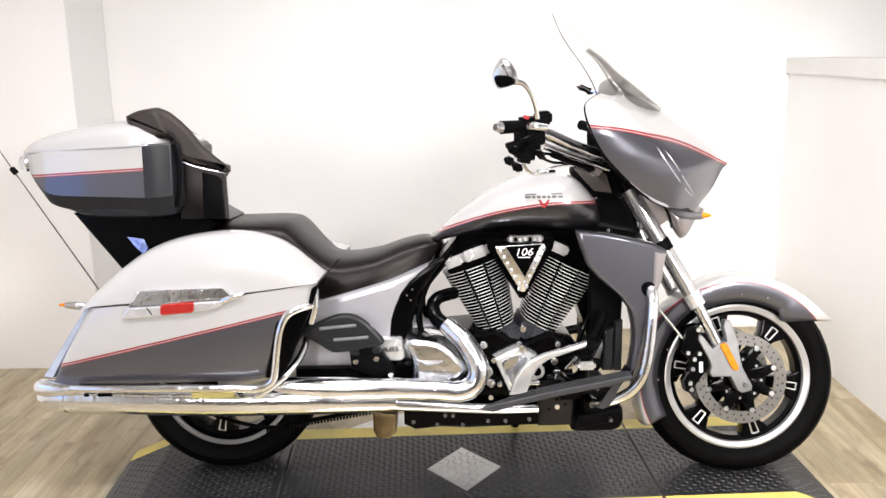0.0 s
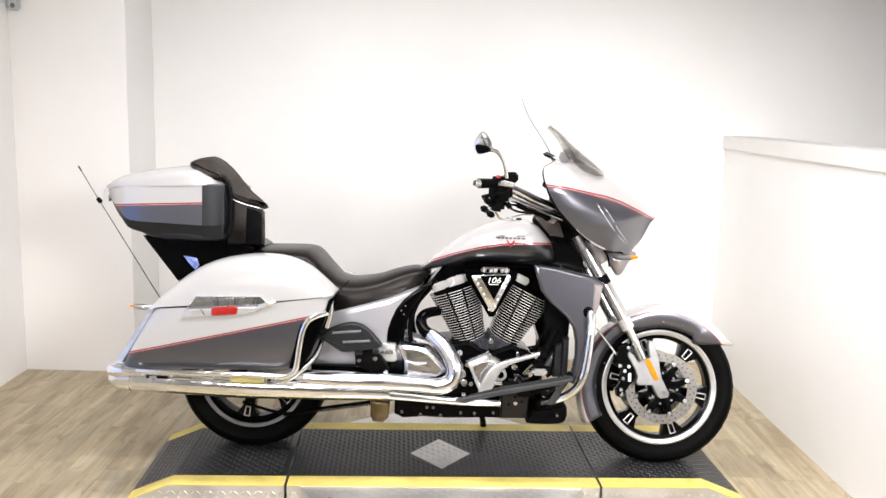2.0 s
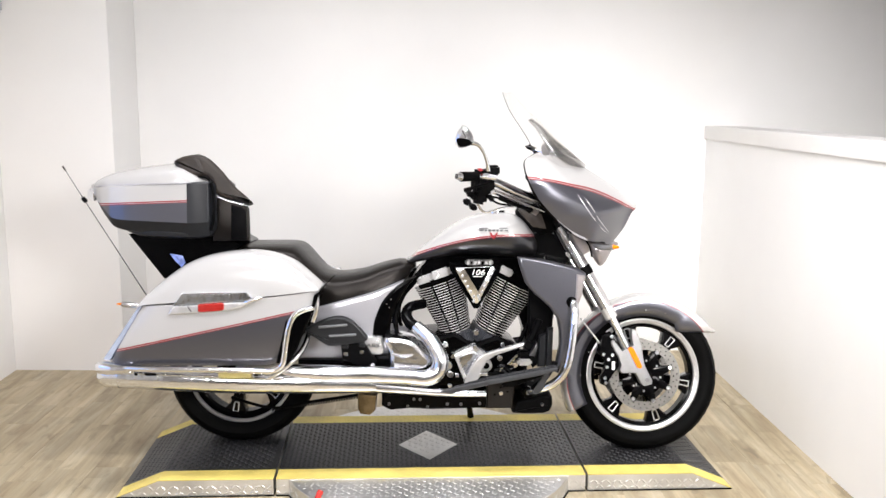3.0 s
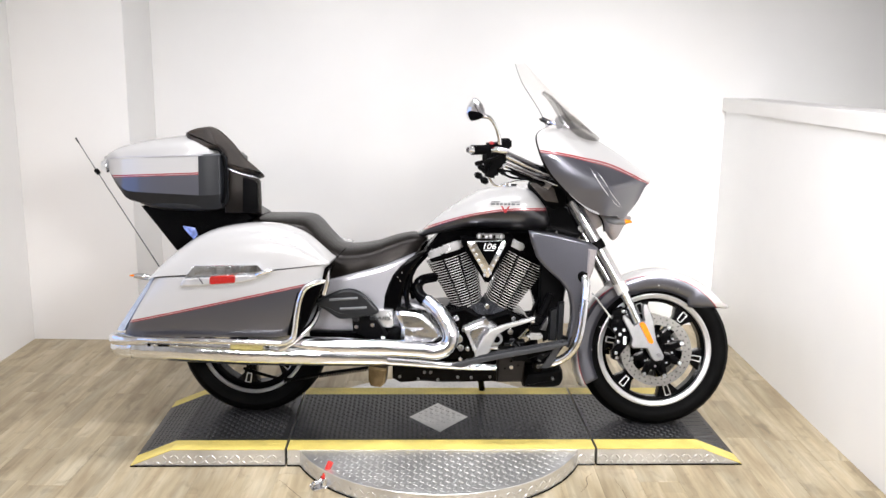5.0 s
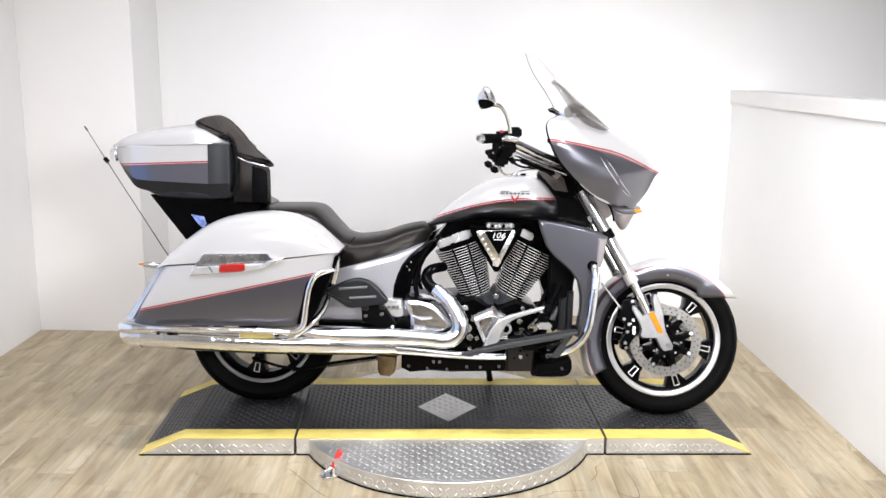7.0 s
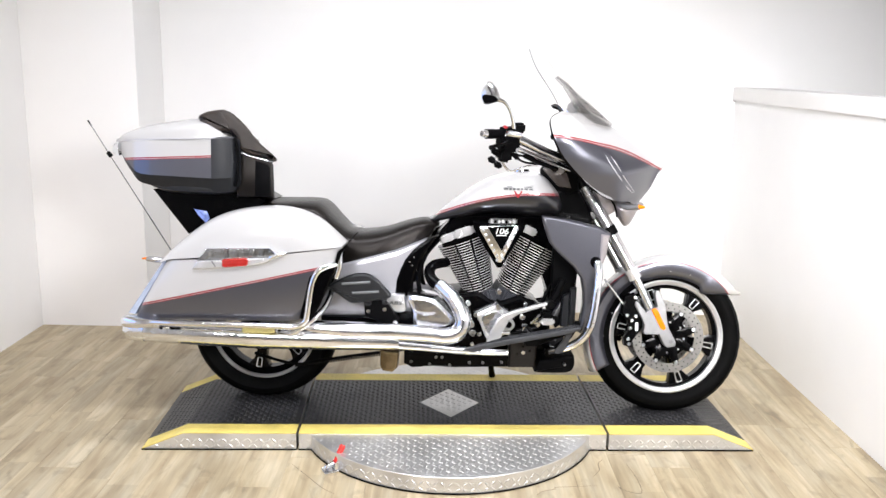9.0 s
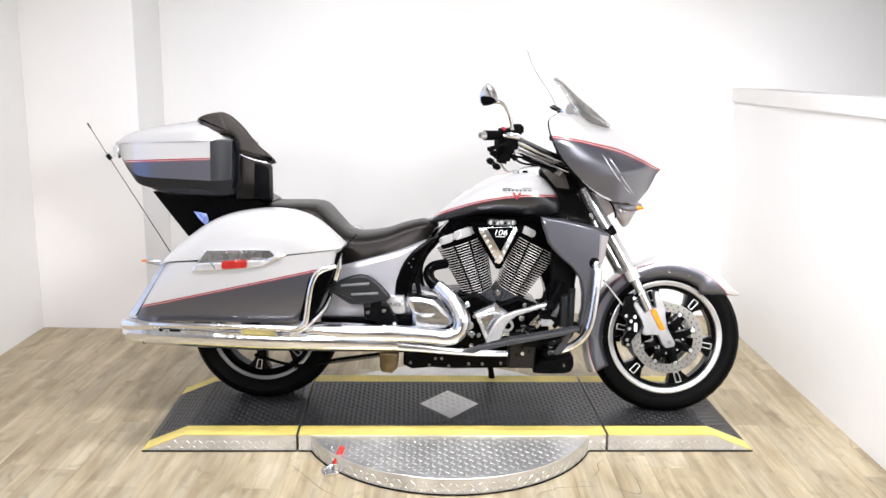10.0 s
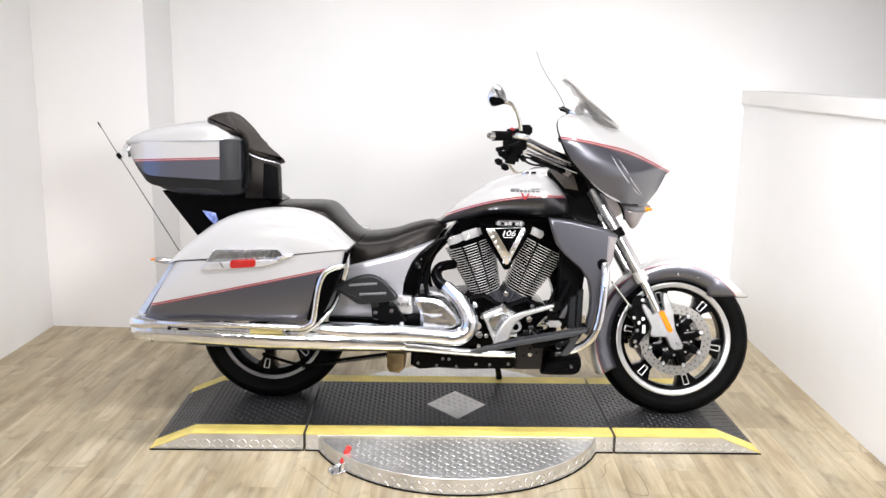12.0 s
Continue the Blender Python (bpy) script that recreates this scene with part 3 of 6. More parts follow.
def turntable():
    t = thing("turntable", "round aluminium tread plate turntable under the lift deck", "turntable")
    c, r, z = (-0.055, -0.148), 0.59, 0.064
    bm = bmesh.new()
    seg = 120
    skin(bm, [[(c[0] + (r - d) * math.cos(2 * math.pi * j / seg), c[1] + (r - d) * math.sin(2 * math.pi * j / seg), q) for j in range(seg)] for d, q in ((0, 0.0), (0, z - 0.002), (0.002, z))])
    part("disc", bm, m_plate, t, sharp=20)
    bm = bmesh.new()
    skin(bm, [[(c[0] + (r + 0.004) * math.cos(2 * math.pi * j / seg), c[1] + (r + 0.004) * math.sin(2 * math.pi * j / seg), q) for j in range(seg)] for q in (0.0, 0.005)])
    part("base_strip", bm, m_black, t, "thin black strip along the base")
    spots = []
    for x, y, f in grid_spots(c[0] - r, c[0] + r, c[1] - r, c[1] + r, 0.0235):
        if math.hypot(x - c[0], y - c[1]) < r - 0.015 and not (Y0 - 0.01 < y < Y1 + 0.01):
            spots.append(((x, y, z), f))
    part("tread", lugs_bm(spots, (1, 0.25, 0), (0, 1, 0), (0, 0, 1), 0.0125, 0.0036, 0.0013), m_plate, t, smooth=False)["kind"] = "stuff"
    bm = bmesh.new()
    k = int(2 * math.pi * r / 0.0255)
    for i in range(k):
        a = 2 * math.pi * i / k
        n = Vector((math.cos(a), math.sin(a), 0))
        u = Vector((-n.y, n.x, 0))
        if n.y > -0.3:
            continue
        row = [((c[0] + n.x * r, c[1] + n.y * r, q), (i + j) % 2) for j, q in enumerate((0.014, 0.037))]
        lugs_bm(row, u, (0, 0, 1), n, bm=bm)
    part("tread", bm, m_plate, t, smooth=False)["kind"] = "stuff"


turntable()


def toggle_clamp():
    t = thing("toggle_clamp", "chrome toggle clamp with a red vinyl grip beside the turntable", "clamp", pose(-0.49, -0.55, 0, 0, 0, 25) @ Matrix.Scale(1.2, 4))
    part("base", box_bm((-0.04, -0.02, 0), (0.04, 0.02, 0.005), 0.0015), m_chrome, t)
    bm = box_bm((-0.006, -0.014, 0.005), (0.006, -0.010, 0.03), 0.001)
    box_bm((-0.006, 0.010, 0.005), (0.006, 0.014, 0.03), 0.001, bm)
    part("bracket", bm, m_chrome, t)
    part("arm", tube_bm([(-0.04, 0, 0.012), (0.0, 0, 0.022), (0.012, 0, 0.034)], 0.005, 8), m_chrome, t)
    part("handle_grip", tube_bm([(0.0, 0, 0.024), (0.012, 0.004, 0.045), (0.026, 0.008, 0.068), (0.029, 0.009, 0.073)], [0.007, 0.009, 0.0095, 0.007], 12), m_redgrip, t, "red vinyl dipped grip")
    part("bolt", tube_bm([(-0.03, 0, 0.003), (-0.03, 0, 0.02)], 0.006, 6), m_chrome, t)


toggle_clamp()

# ---- motorcycle ----
bike = thing("motorcycle", "white and grey touring motorcycle leaning on its side stand", "motorcycle", pose(0, 0, H + 0.003, -5.0, 0, -2.74))
AX, AD, STEER = Vector((0.809, 0, 0.30)), Vector((-0.5, 0, 0.866)), radians(-15)
TURNED = Matrix.Translation(AX) @ Matrix.Rotation(STEER, 4, AD) @ Matrix.Translation(-AX)

TURNED_WHEEL = pose(0.849, -0.085, 0, -7.0, 0, -1) @ Matrix.Translation((-0.849, 0, 0))


def steered(ob):
    ob.matrix_basis = TURNED
    return ob


def wheel(name, c, radius, half, rim, spokes, start, lip):
    hub = part(name, lathe_bm([(0.012, -0.09), (0.035, -0.09), (0.04, -0.075), (0.045, -0.04), (0.045, 0.04), (0.04, 0.075), (0.035, 0.09), (0.012, 0.09)], c, 32), m_black, bike, "black cast alloy wheel with a bright rim")
    k = radius - rim
    prof = [(rim, -half * 0.72), (rim + k * 0.22, -half * 0.93), (rim + k * 0.5, -half), (radius - k * 0.3, -half * 0.93), (radius - 0.012, -half * 0.72), (radius - 0.003, -half * 0.35)]
    groove = [(radius - 0.001, -0.016), (radius - 0.006, -0.013), (radius - 0.006, -0.009), (radius, -0.006)]
    left = prof + groove
    prof = left + [(r, -y) for r, y in reversed(left)]
    part("tyre", lathe_bm(prof, c, 96), m_rubber, hub, "black rubber tyre")
    bm = bmesh.new()
    # short slanting tread cuts on the shoulders
    for i in range(44):
        for s in (-1, 1):
            a = 2 * math.pi * (i + (0.5 if s > 0 else 0)) / 44
            pts = []
            for q, dr, y in ((0.0, -0.0105, 0.70), (0.05, -0.0035, 0.42), (0.08, -0.001, 0.22)):
                rr = radius + dr - 0.0014
                pts.append((c[0] + rr * math.cos(a + q), s * half * y, c[1] + rr * math.sin(a + q)))
            tube_bm(pts, 0.0014, 4, 2, bm)
    part("tread_pattern", bm, m_black, hub)["kind"] = "stuff"
    w = half * 0.72
    part("rim", lathe_bm([(rim - 0.022, -w * 0.6), (rim - 0.012, -w * 0.9), (rim - 0.012, w * 0.9), (rim - 0.022, w * 0.6), (rim - 0.035, w * 0.5), (rim - 0.035, -w * 0.5)], c, 80), m_black, hub, "black rim well")
    for s in (-1, 1):
        part("rim_lip", lathe_bm([(rim - lip - 0.002, s * w * 0.72), (rim - lip, s * w * 0.98), (rim - 0.004, s * w * 1.1), (rim + 0.002, s * w * 1.06), (rim, s * w * 0.8)], c, 80), m_lip, hub, "bright machined rim lip")
    outer = rim - 0.025
    for i in range(spokes):
        a = start + 2 * math.pi * i / spokes
        ca, sa = math.cos(a), math.sin(a)
        # a spoke that flares towards the rim
        out = [(0.035, -0.024), (outer * 0.5, -0.017), (outer * 0.78, -0.026), (outer * 0.97, -0.05), (outer * 0.97, 0.05), (outer * 0.78, 0.026), (outer * 0.5, 0.017), (0.035, 0.024)]
        pts = [(c[0] + r * ca - q * sa, c[1] + r * sa + q * ca) for r, q in out]
        part("spoke", round_plate(pts, -0.03, 0.03, 0.004), m_black, hub)
        for s in (-1, 1):
            r0, r1, h = outer * 0.76, outer * 0.96, 0.011
            loop = [(r0, -h * 0.8), (r1, -h), (r1, h), (r0, h * 0.8)]
            path = [(c[0] + r * ca - q * sa, s * 0.032, c[1] + r * sa + q * ca) for r, q in loop]
            bm = bmesh.new()
            for k in range(4):
                tube_bm([path[k], path[(k + 1) % 4]], 0.0026, 6, 1, bm)
            part("spoke_accent", bm, m_alu, hub, "bright machined spoke outline")
    return hub


def brake_disc(hub, c, y, r, bolts):
    part("brake_disc", lathe_bm([(r * 0.74, y - 0.0025), (r, y - 0.0025), (r, y + 0.0025), (r * 0.74, y + 0.0025)], c, 72), m_rotor, hub, "drilled steel brake disc")
    bm = bmesh.new()
    for i in range(bolts * 4):
        a = 2 * math.pi * i / (bolts * 4)
        for k, rr in enumerate((0.82, 0.92)):
            q = a + k * 0.07
            disc_bm(c[0] + r * rr * math.cos(q), y - 0.0031, y + 0.0031, c[1] + r * rr * math.sin(q), 0.0027, 8, bm)
    part("drilling", bm, m_black, hub)["kind"] = "stuff"
    part("disc_hub", lathe_bm([(0.015, y + 0.012), (r * 0.52, y + 0.012), (r * 0.56, y + 0.006), (r * 0.5, y - 0.002), (0.015, y - 0.004)], c, 48), m_black, hub, "black disc hub")
    for i in range(bolts):
        a = 2 * math.pi * (i + 0.4) / bolts
        ca, sa = math.cos(a), math.sin(a)
        pts = [(c[0] + q * ca - w * sa, c[1] + q * sa + w * ca) for q, w in ((0.03, -0.02), (r * 0.6, -0.016), (r * 0.76, -0.011), (r * 0.76, 0.011), (r * 0.6, 0.016), (0.03, 0.02))]
        part("disc_carrier", round_plate(pts, y - 0.006, y + 0.004, 0.0015), m_black, hub)
    for i in range(bolts):
        a = 2 * math.pi * (i + 0.4) / bolts
        part("disc_bolt", disc_bm(c[0] + r * 0.74 * math.cos(a), y - 0.011, y, c[1] + r * 0.74 * math.sin(a), 0.0088, 10), m_chrome, hub)
        b = a + math.pi / bolts
        part("hub_bolt", disc_bm(c[0] + r * 0.43 * math.cos(b), y - 0.011, y, c[1] + r * 0.43 * math.sin(b), 0.005, 8), m_chrome, hub)


FW, FR = (0.847, 0.302), 0.316
RW, RR = (-0.832, 0.306), 0.312
fwheel = wheel("front_wheel", FW, FR, 0.07, 0.233, 6, radians(-11), 0.018)
fwheel.matrix_basis = TURNED_WHEEL
brake_disc(fwheel, FW, -0.088, 0.145, 8)
brake_disc(fwheel, FW, 0.088, 0.145, 8)
rwheel = wheel("rear_wheel", RW, RR, 0.09, 0.222, 6, radians(20), 0.011)
brake_disc(rwheel, RW, 0.1, 0.14, 6)
part("belt_pulley", lathe_bm([(0.03, -0.125), (0.085, -0.125), (0.09, -0.12), (0.09, -0.105), (0.03, -0.1)], RW, 40), m_black, rwheel, "black belt pulley")


def between(table, q):
    """Straight interpolation in rows of (value, key) sorted by key."""
    if q <= table[0][1]:
        return table[0][0]
    for (v0, k0), (v1, k1) in zip(table, table[1:]):
        if q <= k1:
            return v0 + (v1 - v0) * (q - k0) / (k1 - k0)
    return table[-1][0]


def front_fender():
    c = FW
    bm = bmesh.new()
    rings = []
    a0, a1, k = radians(207), radians(32.5), 60
    crown = [(0.353, 28), (0.346, 40), (0.341, 53), (0.340, 67), (0.341, 80), (0.340, 90), (0.337, 99), (0.331, 111), (0.325, 124), (0.322, 140), (0.322, 155), (0.327, 169), (0.337, 186), (0.345, 207)]
    for i in range(k + 1):
        f = i / k
        a = a0 + (a1 - a0) * f
        deg = math.degrees(a)
        low = 0.246 if deg < 112 else 0.246 + 0.018 * min(1, (deg - 112) / 10)
        top = between(crown, deg)
        if deg < 58:
            low = min(max(0.181 / math.sin(a), 0.226), top - 0.006)
        prof = [(low, -0.077), (low + (top - low) * 0.35, -0.0855), (low + (top - low) * 0.74, -0.0925), (top - 0.01, -0.084), (top - 0.003, -0.05), (top, 0)]
        prof = prof + [(r, -y) for r, y in reversed(prof[:-1])]
        rings.append([(c[0] + r * math.cos(a), y, c[1] + r * math.sin(a)) for r, y in prof])
    skin(bm, rings, closed=False, caps=False)
    m = two_tone("fender_paint", 0.3125, 0, 0, WHITE, GREY, centre=(c[0] - 0.008, c[1] - 0.004), lines=(0.0028,))
    ob = part("front_fender", bm, m, bike, "white fender with grey metallic sides and red pinstripe", sharp=60)
    sol = ob.modifiers.new("thickness", "SOLIDIFY")
    sol.thickness, sol.offset = 0.004, 0
    ob.matrix_basis = TURNED_WHEEL
    return ob


fender = front_fender()
for x, z in ((0.709, 0.525), (0.851, 0.572), (0.615, 0.396), (0.932, 0.56), (0.582, 0.301)):
    part("fender_bolt", disc_bm(x, -0.096, -0.09, z, 0.0032, 10), m_disc, fender)


def fork():
    foot = [(0.783, 0.495), (0.798, 0.494), (0.809, 0.466), (0.824, 0.422), (0.828, 0.385), (0.836, 0.346), (0.867, 0.286), (0.863, 0.272), (0.834, 0.265), (0.819, 0.275), (0.798, 0.317), (0.742, 0.316), (0.733, 0.329), (0.739, 0.351), (0.729, 0.377), (0.699, 0.433), (0.701, 0.447), (0.711, 0.447), (0.744, 0.406), (0.766, 0.421), (0.789, 0.429), (0.779, 0.475)]
    grip = [(0.661, 0.467), (0.7, 0.483), (0.706, 0.458), (0.705, 0.429), (0.73, 0.383), (0.734, 0.344), (0.697, 0.292), (0.681, 0.262), (0.663, 0.267), (0.656, 0.3), (0.679, 0.337), (0.675, 0.368), (0.645, 0.399)]
    for s in (-1, 1):
        y = 0.118 * s
        up = part("fork_leg", tube_bm([(0.448, y, 0.988), (0.699, y, 0.549)], 0.0255, 20), m_tube, bike, "polished fork tube")
        up.matrix_basis = TURNED_WHEEL
        part("fork_cover", tube_bm([(0.46, y, 0.967), (0.49, y, 0.912)], 0.0275, 20), m_black, up, "black upper fork cover")
        part("fork_band", tube_bm([(0.585, y, 0.749), (0.604, y, 0.716)], 0.0285, 20), m_matt, up)
        part("fork_collar", tube_bm([(0.681, y, 0.581), (0.704, y, 0.54)], [0.0285, 0.0275], 20), m_alu, up)
        part("stanchion", tube_bm([(0.694, y, 0.561), (0.799, y, 0.351)], 0.0185, 18), m_chrome, up, "chrome fork stanchion")
        part("fork_foot", round_plate(foot, y - 0.028, y + 0.016, 0.0035), m_cast, up, "cast aluminium fork foot")
        if s < 0:
            part("reflector", round_plate([(0.765, 0.415), (0.77, 0.422), (0.779, 0.424), (0.789, 0.416), (0.823, 0.347), (0.821, 0.34), (0.814, 0.336), (0.803, 0.341)], y - 0.035, y - 0.026, 0.002), m_amber, up, "amber side reflector")
            part("axle_nut", disc_bm(0.844, y - 0.034, y - 0.02, 0.29, 0.009, 6), m_disc, up)
        cal = part("brake_caliper", round_plate(grip, 0.132 * s, 0.07 * s, 0.005), m_black, bike, "black brake caliper")
        cal.matrix_basis = TURNED_WHEEL
        for x, z in ((0.7, 0.464), (0.704, 0.389), (0.688, 0.371), (0.682, 0.34), (0.674, 0.295), (0.678, 0.275), (0.668, 0.391)):
            part("caliper_bolt", disc_bm(x, 0.142 * s, 0.128 * s, z, 0.0075, 10), m_chrome, cal)
        part("caliper_badge", box_bm((0.703, min(0.133 * s, 0.136 * s), 0.329), (0.715, max(0.133 * s, 0.136 * s), 0.363), 0.001), m_fin, cal)
    part("brake_line", tube_bm([(0.671, -0.125, 0.389), (0.668, -0.125, 0.414), (0.656, -0.122, 0.434), (0.625, -0.12, 0.475), (0.576, -0.12, 0.536)], 0.0035, 8), m_alu, bike).matrix_basis = TURNED_WHEEL
    for z, x in ((0.965, 0.445), (0.80, 0.545)):
        part("fork_clamp", box_bm((x - 0.03, -0.125, z - 0.016), (x + 0.03, 0.125, z + 0.016), 0.008), m_black, bike).matrix_basis = TURNED_WHEEL


fork()


# fairing, screen and headlight, all turning with the fork
def sheet(name, rear, front, widths, material, label, thick=0.005, n=5, cols=14, parent=None):
    """A curved sheet between a rear edge on each side and a front line in the middle."""
    a = smoothed([(x, z, 0) for x, z in rear], n)
    b = smoothed([(x, z, 0) for x, z in front], n)
    w = smoothed([(v, 0, 0) for v in widths], n)
    bm = bmesh.new()
    rings = []
    for p, q, ww in zip(a, b, w):
        ring = []
        for j in range(-cols, cols + 1):
            t = j / cols
            phi = (1 - abs(t)) * math.pi / 2
            f, across = math.sin(phi), math.cos(phi)
            ring.append((p.x + (q.x - p.x) * f, math.copysign(ww.x * across, t) if j else 0.0, p.y + (q.y - p.y) * f))
        rings.append(ring)
    skin(bm, rings, closed=False, caps=False)
    ob = part(name, bm, material, parent or bike, label, sharp=60)
    if thick:
        sol = ob.modifiers.new("thickness", "SOLIDIFY")
        sol.thickness, sol.offset = thick, 0
    return ob


FAIRING_REAR = [(0.69, 0.884), (0.619, 0.917), (0.554, 0.96), (0.493, 1.019), (0.44, 1.083), (0.403, 1.154), (0.384, 1.222), (0.424, 1.254)]
FAIRING_FRONT = [(0.715, 0.852), (0.752, 0.906), (0.769, 0.936), (0.79, 0.985), (0.806, 1.024), (0.70, 1.104), (0.577, 1.179), (0.55, 1.2)]
FAIRING_PLAN = [(0.735, 0.8), (0.762, 0.906), (0.777, 0.936), (0.796, 0.985), (0.809, 1.02), (0.765, 1.062), (0.70, 1.104), (0.577, 1.179), (0.49, 1.235)]


def fairing_depth(x, z):
    """Half width of the fairing at a place of its side view."""
    wide = between([(0.27, 0.84), (0.31, 0.95), (0.335, 1.08), (0.34, 1.15), (0.31, 1.24)], z)
    f = min(1.0, max(0.0, (x - 0.38) / (between(FAIRING_PLAN, z) - 0.38)))
    side, nose = 1 - 0.5 * f ** 2.2, 2.45 * (1 - f)
    return wide * (side + nose - math.sqrt((side - nose) ** 2 + 0.003)) / 2 if f < 0.999 else 0.0


def fairing_bm(cols=44):
    rear = smoothed([(x, z, 0) for x, z in FAIRING_REAR], 5)
    front = smoothed([(x, z, 0) for x, z in FAIRING_FRONT], 5)
    rings = []
    for p, q in zip(rear, front):
        side = []
        for j in range(cols + 1):
            f = j / cols
            x, z = p.x + (q.x - p.x) * f, p.y + (q.y - p.y) * f
            side.append((x, fairing_depth(x, z) * (1 - f ** 12), z))
        rings.append([(x, -y, z) for x, y, z in side] + [(x, y, z) for x, y, z in reversed(side[:-1])])
    bm = bmesh.new()
    skin(bm, rings, closed=False, caps=False)
    return bm


fairing = steered(part("fairing", fairing_bm(), m_fairing, bike, "white fork-mounted fairing with grey sides", sharp=50))
shell = fairing.modifiers.new("thickness", "SOLIDIFY")
shell.thickness, shell.offset = 0.005, 0
part("dash", round_plate([(0.44, 1.15), (0.50, 1.15), (0.575, 1.08), (0.60, 0.98), (0.59, 0.93), (0.55, 0.95), (0.50, 1.01), (0.45, 1.09)], -0.17, 0.17, 0.012), m_matt, fairing, "black dash panel inside the fairing")
part("fairing_trim", tube_bm([(x, -fairing_depth(x, z) - 0.001, z) for x, z in reversed(FAIRING_REAR)], [0.002, 0.003, 0.005, 0.005, 0.004], 8), m_black, fairing)
part("fairing_lip", tube_bm([(x - 0.001, -fairing_depth(x, z) - 0.001, z + 0.001) for x, z in ((0.47, 1.045), (0.493, 1.02), (0.554, 0.961), (0.619, 0.918), (0.69, 0.885))], [0.002, 0.004, 0.005, 0.006, 0.004], 8), m_silver, fairing, "bright lower lip")
# silver tubes draw the highlights along the fairing's creases
for path in (((0.588, 1.098), (0.616, 1.056), (0.65, 1.005), (0.68, 0.954), (0.705, 0.918)), ((0.608, 1.09), (0.637, 1.054), (0.667, 1.003), (0.692, 0.955), (0.71, 0.916))):
    part("fairing_crease", tube_bm([(x, -fairing_depth(x, z) - 0.003, z) for x, z in path], [0.0006, 0.0018, 0.0024, 0.002, 0.0006], 8), m_silver, fairing, "moulded crease line, its highlight in silver paint")
screen = steered(sheet("windscreen", [(0.424, 1.225), (0.40, 1.28), (0.371, 1.327), (0.308, 1.411), (0.268, 1.478)],
                       [(0.585, 1.175), (0.53, 1.235), (0.455, 1.305), (0.36, 1.39), (0.27, 1.472)],
                       [0.26, 0.25, 0.235, 0.2, 0.12], m_screen, "tall clear acrylic windscreen", 0.004))
screen.visible_shadow = False
part("screen_edge", tube_bm([(0.268, -0.121, 1.479), (0.308, -0.201, 1.411), (0.371, -0.236, 1.327), (0.40, -0.251, 1.28), (0.424, -0.261, 1.225)], [0.001, 0.0014, 0.0016, 0.0018], 6), m_greyplastic, screen, "dark screen edge")
smoke = steered(sheet("wind_deflector", [(0.53, 1.2), (0.47, 1.235), (0.437, 1.275), (0.40, 1.325), (0.362, 1.36)],
                      [(0.60, 1.174), (0.545, 1.222), (0.462, 1.288), (0.411, 1.337), (0.37, 1.367)],
                      [0.13, 0.115, 0.09, 0.06, 0.03], m_smoke, "smoked inner screen panel", 0.004))
for s in (-1, 1):
    part("screen_bolt", disc_bm(0.475, 0.18 * s, 0.17 * s, 1.245, 0.008, 10), m_chrome, smoke)
lobe = steered(part("headlight_shell", loft_bm([(0.622, 0.835, 0.905, 0.06), (0.642, 0.80, 0.90, 0.09), (0.668, 0.763, 0.896, 0.1), (0.692, 0.772, 0.89, 0.09), (0.716, 0.82, 0.88, 0.065), (0.728, 0.843, 0.862, 0.03)], 2.2), m_headlight, bike, "glossy silver headlight shell"))
part("cowl_panel", round_plate([(0.547, 0.919), (0.591, 0.905), (0.626, 0.875), (0.63, 0.836), (0.607, 0.82), (0.58, 0.86)], -0.1, 0.1, 0.004), m_headlight, lobe, "grey panel behind the headlight shell")
part("cowl_edge", tube_bm([(0.555, -0.104, 0.922), (0.6, -0.106, 0.9), (0.632, -0.106, 0.86), (0.642, -0.104, 0.815)], 0.003, 8), m_black, lobe)
for s in (-1, 1):
    sig = steered(part("turn_signal", tube_bm([(0.645, 0.15 * s, 0.878), (0.665, 0.19 * s, 0.88), (0.695, 0.212 * s, 0.88), (0.729, 0.222 * s, 0.886)], [0.005, 0.011, 0.011, 0.0125], 12), m_cast, bike, "grey metal front turn signal"))
    part("signal_lens", loft_bm([(0.728, 0.876, 0.896, 0.01, 0.222 * s), (0.736, 0.879, 0.894, 0.008, 0.224 * s)], 2, 14, 3), m_amber, sig, "amber signal lens")

